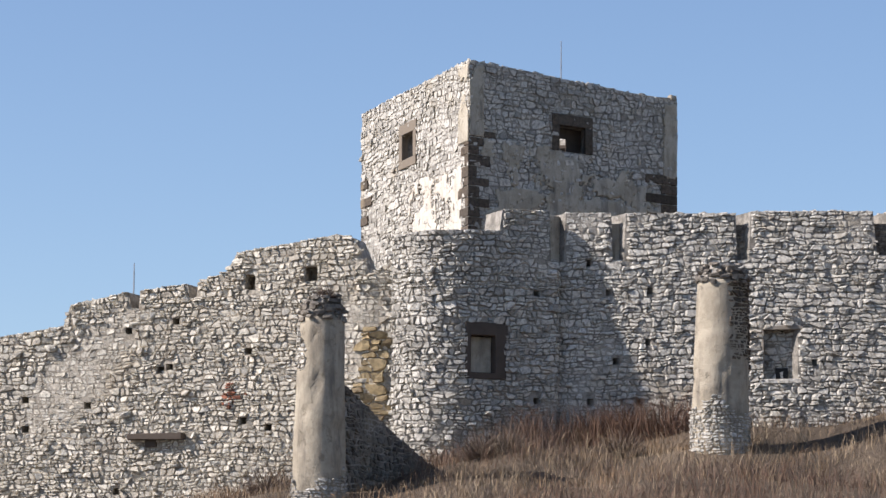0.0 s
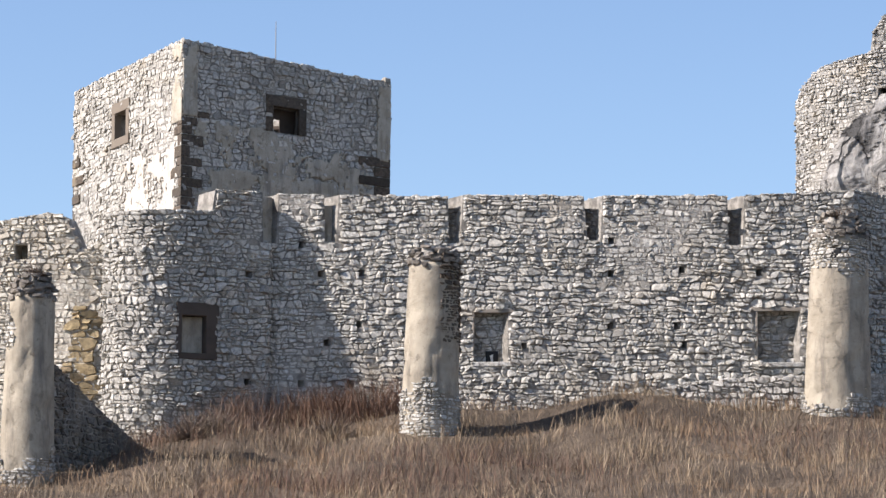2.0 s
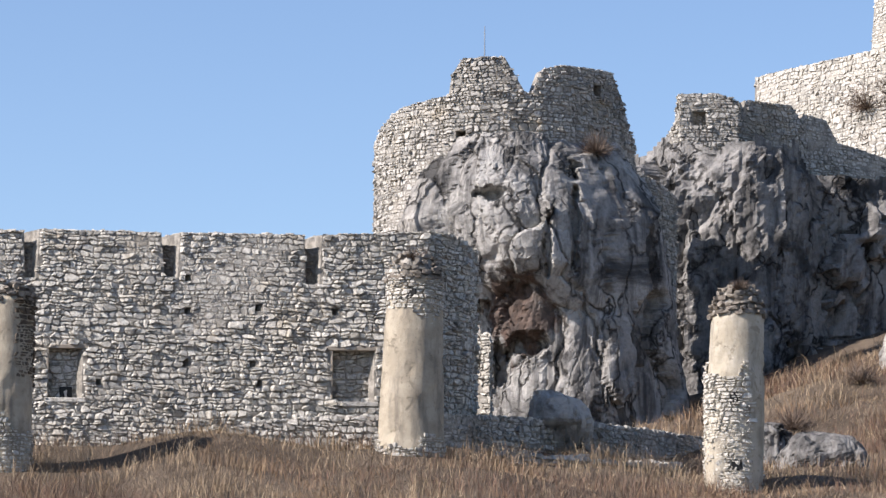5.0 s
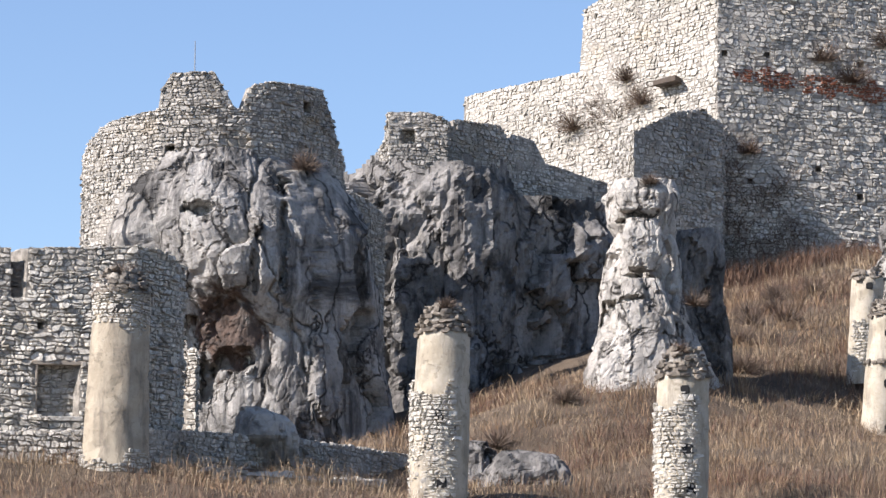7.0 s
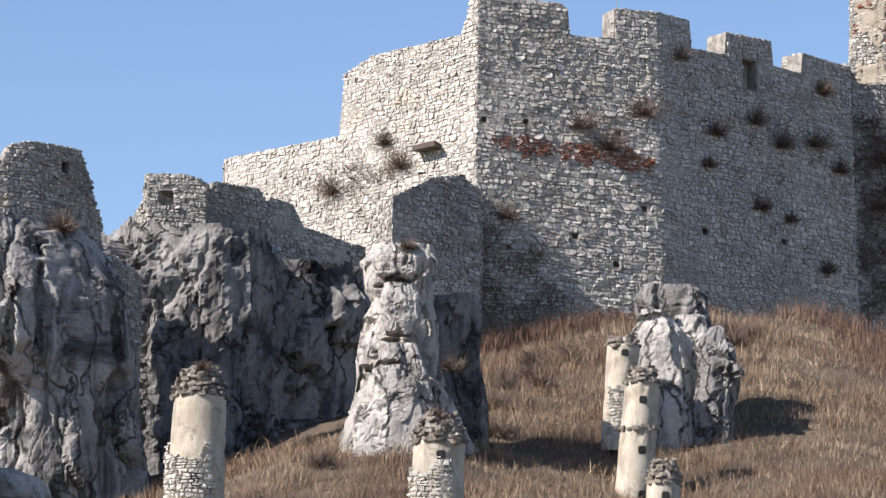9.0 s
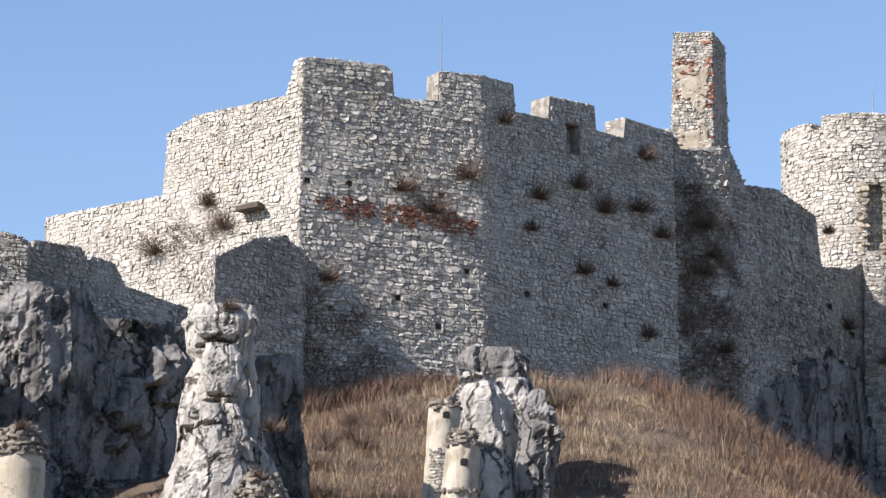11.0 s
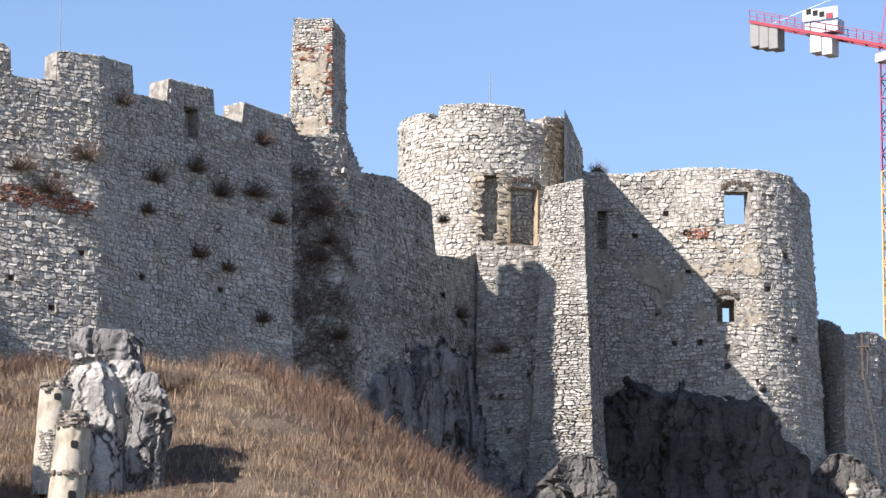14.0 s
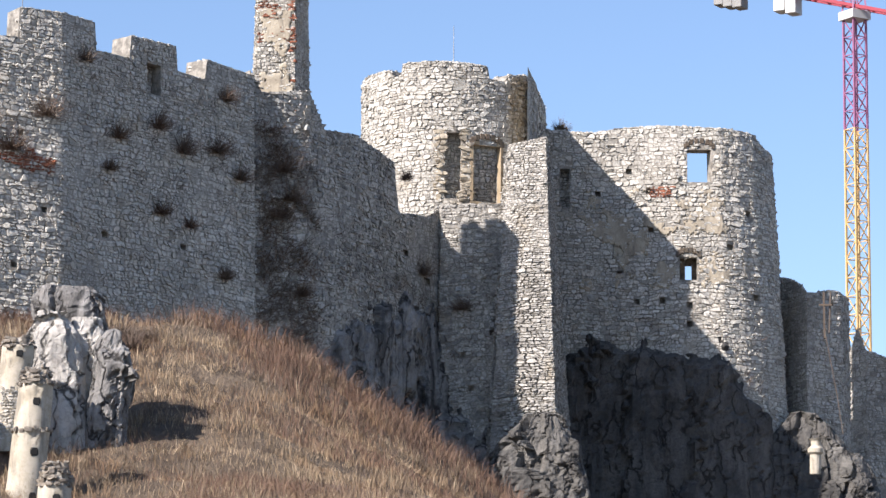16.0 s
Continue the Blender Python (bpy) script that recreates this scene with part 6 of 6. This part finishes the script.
sow()


def climbers(name, run, n, inside, box, size, seed, label):
    """Bare twigs that sprout from a wall's face in clumps, where inside(u, z) is above zero."""
    rng = np.random.default_rng(seed)
    u, z = rng.uniform(box[0], box[1], n), rng.uniform(box[2], box[3], n)
    ok = inside(u, z) + 0.55 * patchy(u, z, 0.55, seed) + rng.normal(0, 0.3, n) > 0
    u, z = u[ok], z[ok]
    m = len(u)
    foot = run.put(u, z, 0.03)
    out = run.put(u, z, 1.03) - foot
    d = out * rng.uniform(0.2, 0.9, (m, 1)) + rng.normal(0, 0.6, (m, 3)) + np.array([0, 0, 0.25])
    L = size * rng.uniform(0.4, 1.2, (m, 1))
    mid, tip = foot + d * L * 0.5 + rng.normal(0, 0.05, (m, 3)), foot + d * L + rng.normal(0, 0.1, (m, 3))
    w = rng.normal(0, 1, (m, 3))
    w = w / np.linalg.norm(w, axis=1)[:, None] * 0.014
    V = np.stack([foot + w, foot - w, mid + w, mid - w, tip], 1).reshape(-1, 3)
    T = ((np.arange(m) * 5)[:, None, None] + np.array([(0, 1, 2), (1, 3, 2), (2, 3, 4)])[None]).reshape(-1, 3)
    tagged(new(name, fast_mesh(name, V, T, BRIAR)), label, "brush", kind="stuff")


climbers("climbing_brush", bast_run, 14000, lambda u, z: (35.5 - 1.05 * (u - 25.4) - z) * 0.35 - 0.6, (24.9, 33.5, 25.0, 35.0), 0.55, 81, "grey leafless brush climbing a shaded bastion foot")
climbers("climbing_brush", east_run, 16000, lambda u, z: 0.9 - np.abs(u - 2.2 - 0.07 * (37 - z)) * 0.75, (0.2, 5.0, 26.0, 43.5), 0.6, 82, "dense grey leafless brush on a shaded wall")
climbers("climbing_brush", bast_run, 12000, lambda u, z: -0.75 - 0.10 * np.abs(z - 41 + (u - 42) * 0.12), (37.5, 52.5, 29.0, 44.0), 0.45, 83, "scattered grey weeds on a shaded wall")
climbers("climbing_brush", east_run, 9000, lambda u, z: -0.45 - 0.04 * np.abs(z - 33), (5.0, 25.5, 26.0, 38.0), 0.5, 84, "scattered grey weeds on a rocky wall")
climbers("climbing_brush", bast_run, 5000, lambda u, z: 0.4 - np.hypot((u - 15.0) * 0.35, (z - 37.4) * 0.6), (10.5, 19.5, 35.0, 40.0), 0.5, 85, "pale brown dry brush on a sunlit wall")
climbers("climbing_brush", pal_run, 9000, lambda u, z: -0.3 - 0.12 * np.abs(z - 29), (0.5, 15.0, 23.0, 36.0), 0.5, 86, "dark dry brush on black rock")


def shrub(at, size, seed, label="dry brown shrub rooted in a rubble wall"):
    """A bush of fine dry twigs."""
    rng = np.random.default_rng(seed)
    th = thing("shrub", label, "shrub", at, group="dry shrubs")
    n = 420
    d = rng.normal(0, 1, (n, 3))
    d[:, 2] = np.abs(d[:, 2]) * 0.9 - 0.15
    d /= np.linalg.norm(d, axis=1)[:, None]
    L = size * rng.uniform(0.5, 1.1, n)
    start = np.array(at)[None] + d * size * 0.05
    mid = start + d * (L * 0.55)[:, None] + rng.normal(0, size * 0.06, (n, 3))
    tip = start + d * L[:, None] + rng.normal(0, size * 0.12, (n, 3))
    tip[:, 2] += L * 0.15
    s = rng.normal(0, 1, (n, 3))
    s = s / np.linalg.norm(s, axis=1)[:, None] * 0.011
    V = np.stack([start + s, start - s, mid + s, mid - s, tip], 1).reshape(-1, 3)
    t = np.array([(0, 1, 2), (1, 3, 2), (2, 3, 4)])
    T = ((np.arange(n) * 5)[:, None, None] + t[None]).reshape(-1, 3)
    under(th, new("foliage", fast_mesh("foliage", V, T, BRIAR)))
    bm = bmesh.new()
    for k in range(5):
        a = rng.uniform(0, 6.28)
        beam_between(bm, at, (at[0] + math.cos(a) * size * 0.4, at[1] + math.sin(a) * size * 0.4, at[2] + size * rng.uniform(0.2, 0.6)), 0.03)
    part("stem", bm, WOOD, th)


BUSHES = [(30.66, 39.61, 0.9), (34.4, 40.7, 0.9), (32.35, 38.52, 1), (17.06, 39.41, 0.7), (12.39, 37.26, 1.1), (18.59, 37.83, 0.9), (37.17, 44.31, 0.6), (40.08, 40.37, 0.7), (26.51, 34.25, 0.6), (43.56, 41.56, 0.9), (45.91, 40.51, 0.9), (49.09, 41.04, 0.9), (51.27, 39.78, 0.7), (43.91, 36.57, 0.7), (49.86, 44.34, 0.7), (46.51, 36.19, 0.5), (39.33, 38.39, 0.5), (49.72, 33.62, 0.6)]
for k, (u, z, r) in enumerate(BUSHES):
    shrub(tuple(float(c) for c in bast_run.put(u, z, 0.12)), r * 1.6, 100 + k)
EBUSH = [(2.24, 40.77, 1), (2.64, 39.08, 0.9), (1.87, 37.97, 0.8), (18.35, 36.79, 0.7), (22.76, 34.83, 0.7), (3.45, 33.31, 0.8), (16.07, 42.63, 0.4)]
for k, (u, z, r) in enumerate(EBUSH):
    shrub(tuple(float(c) for c in east_run.put(u, z, 0.12)), r * 1.5, 140 + k)
for k, (at, r) in enumerate((((22.5, 108.59, 17.33), 0.55), ((33.12, 106.47, 16.54), 0.4), ((-3.8, 107.73, 14.89), 0.45), ((39.45, 101.18, 14.7), 0.4), ((36.59, 138.24, 26.72), 1.0), ((48.95, 129.03, 25.33), 0.5), ((127.09, 190.02, 49.82), 0.9), ((51.04, 129.29, 20.37), 0.8))):
    shrub(at, r, 160 + k, "tuft of dry weeds on weathered stone")
for k, (x, y) in enumerate([(60.13, 145.03), (62.28, 147.38), (65.62, 150.3), (57.74, 140.6), (61.99, 145.33), (76.34, 151.9), (74.68, 150.49), (55.24, 135.15), (61.13, 147.86), (63.52, 150.11), (76.23, 154.18), (80.67, 156.42), (86.82, 157.68), (89.94, 158.22), (85.94, 153.59), (55.65, 134.98), (45, 128.34), (41.14, 125.42), (-5.9, 112.85), (2.24, 112.48), (6.01, 112.34), (1.29, 111.99)]):
    shrub((x, y, float(ground_z(x, y))), 1.1, 200 + k, "leafless brown thicket on a dry slope")

# ---- single stones ----
def loose_stones():
    for parent, verts, tris, stone in LOOSE:
        base = Vector(parent.location)
        for v in verts:
            c = v.mean(0)
            ob = new("stone", fast_mesh("stone", v - c, tris, stone))
            ob.parent = parent
            ob.location = Vector(c) - base


loose_stones()
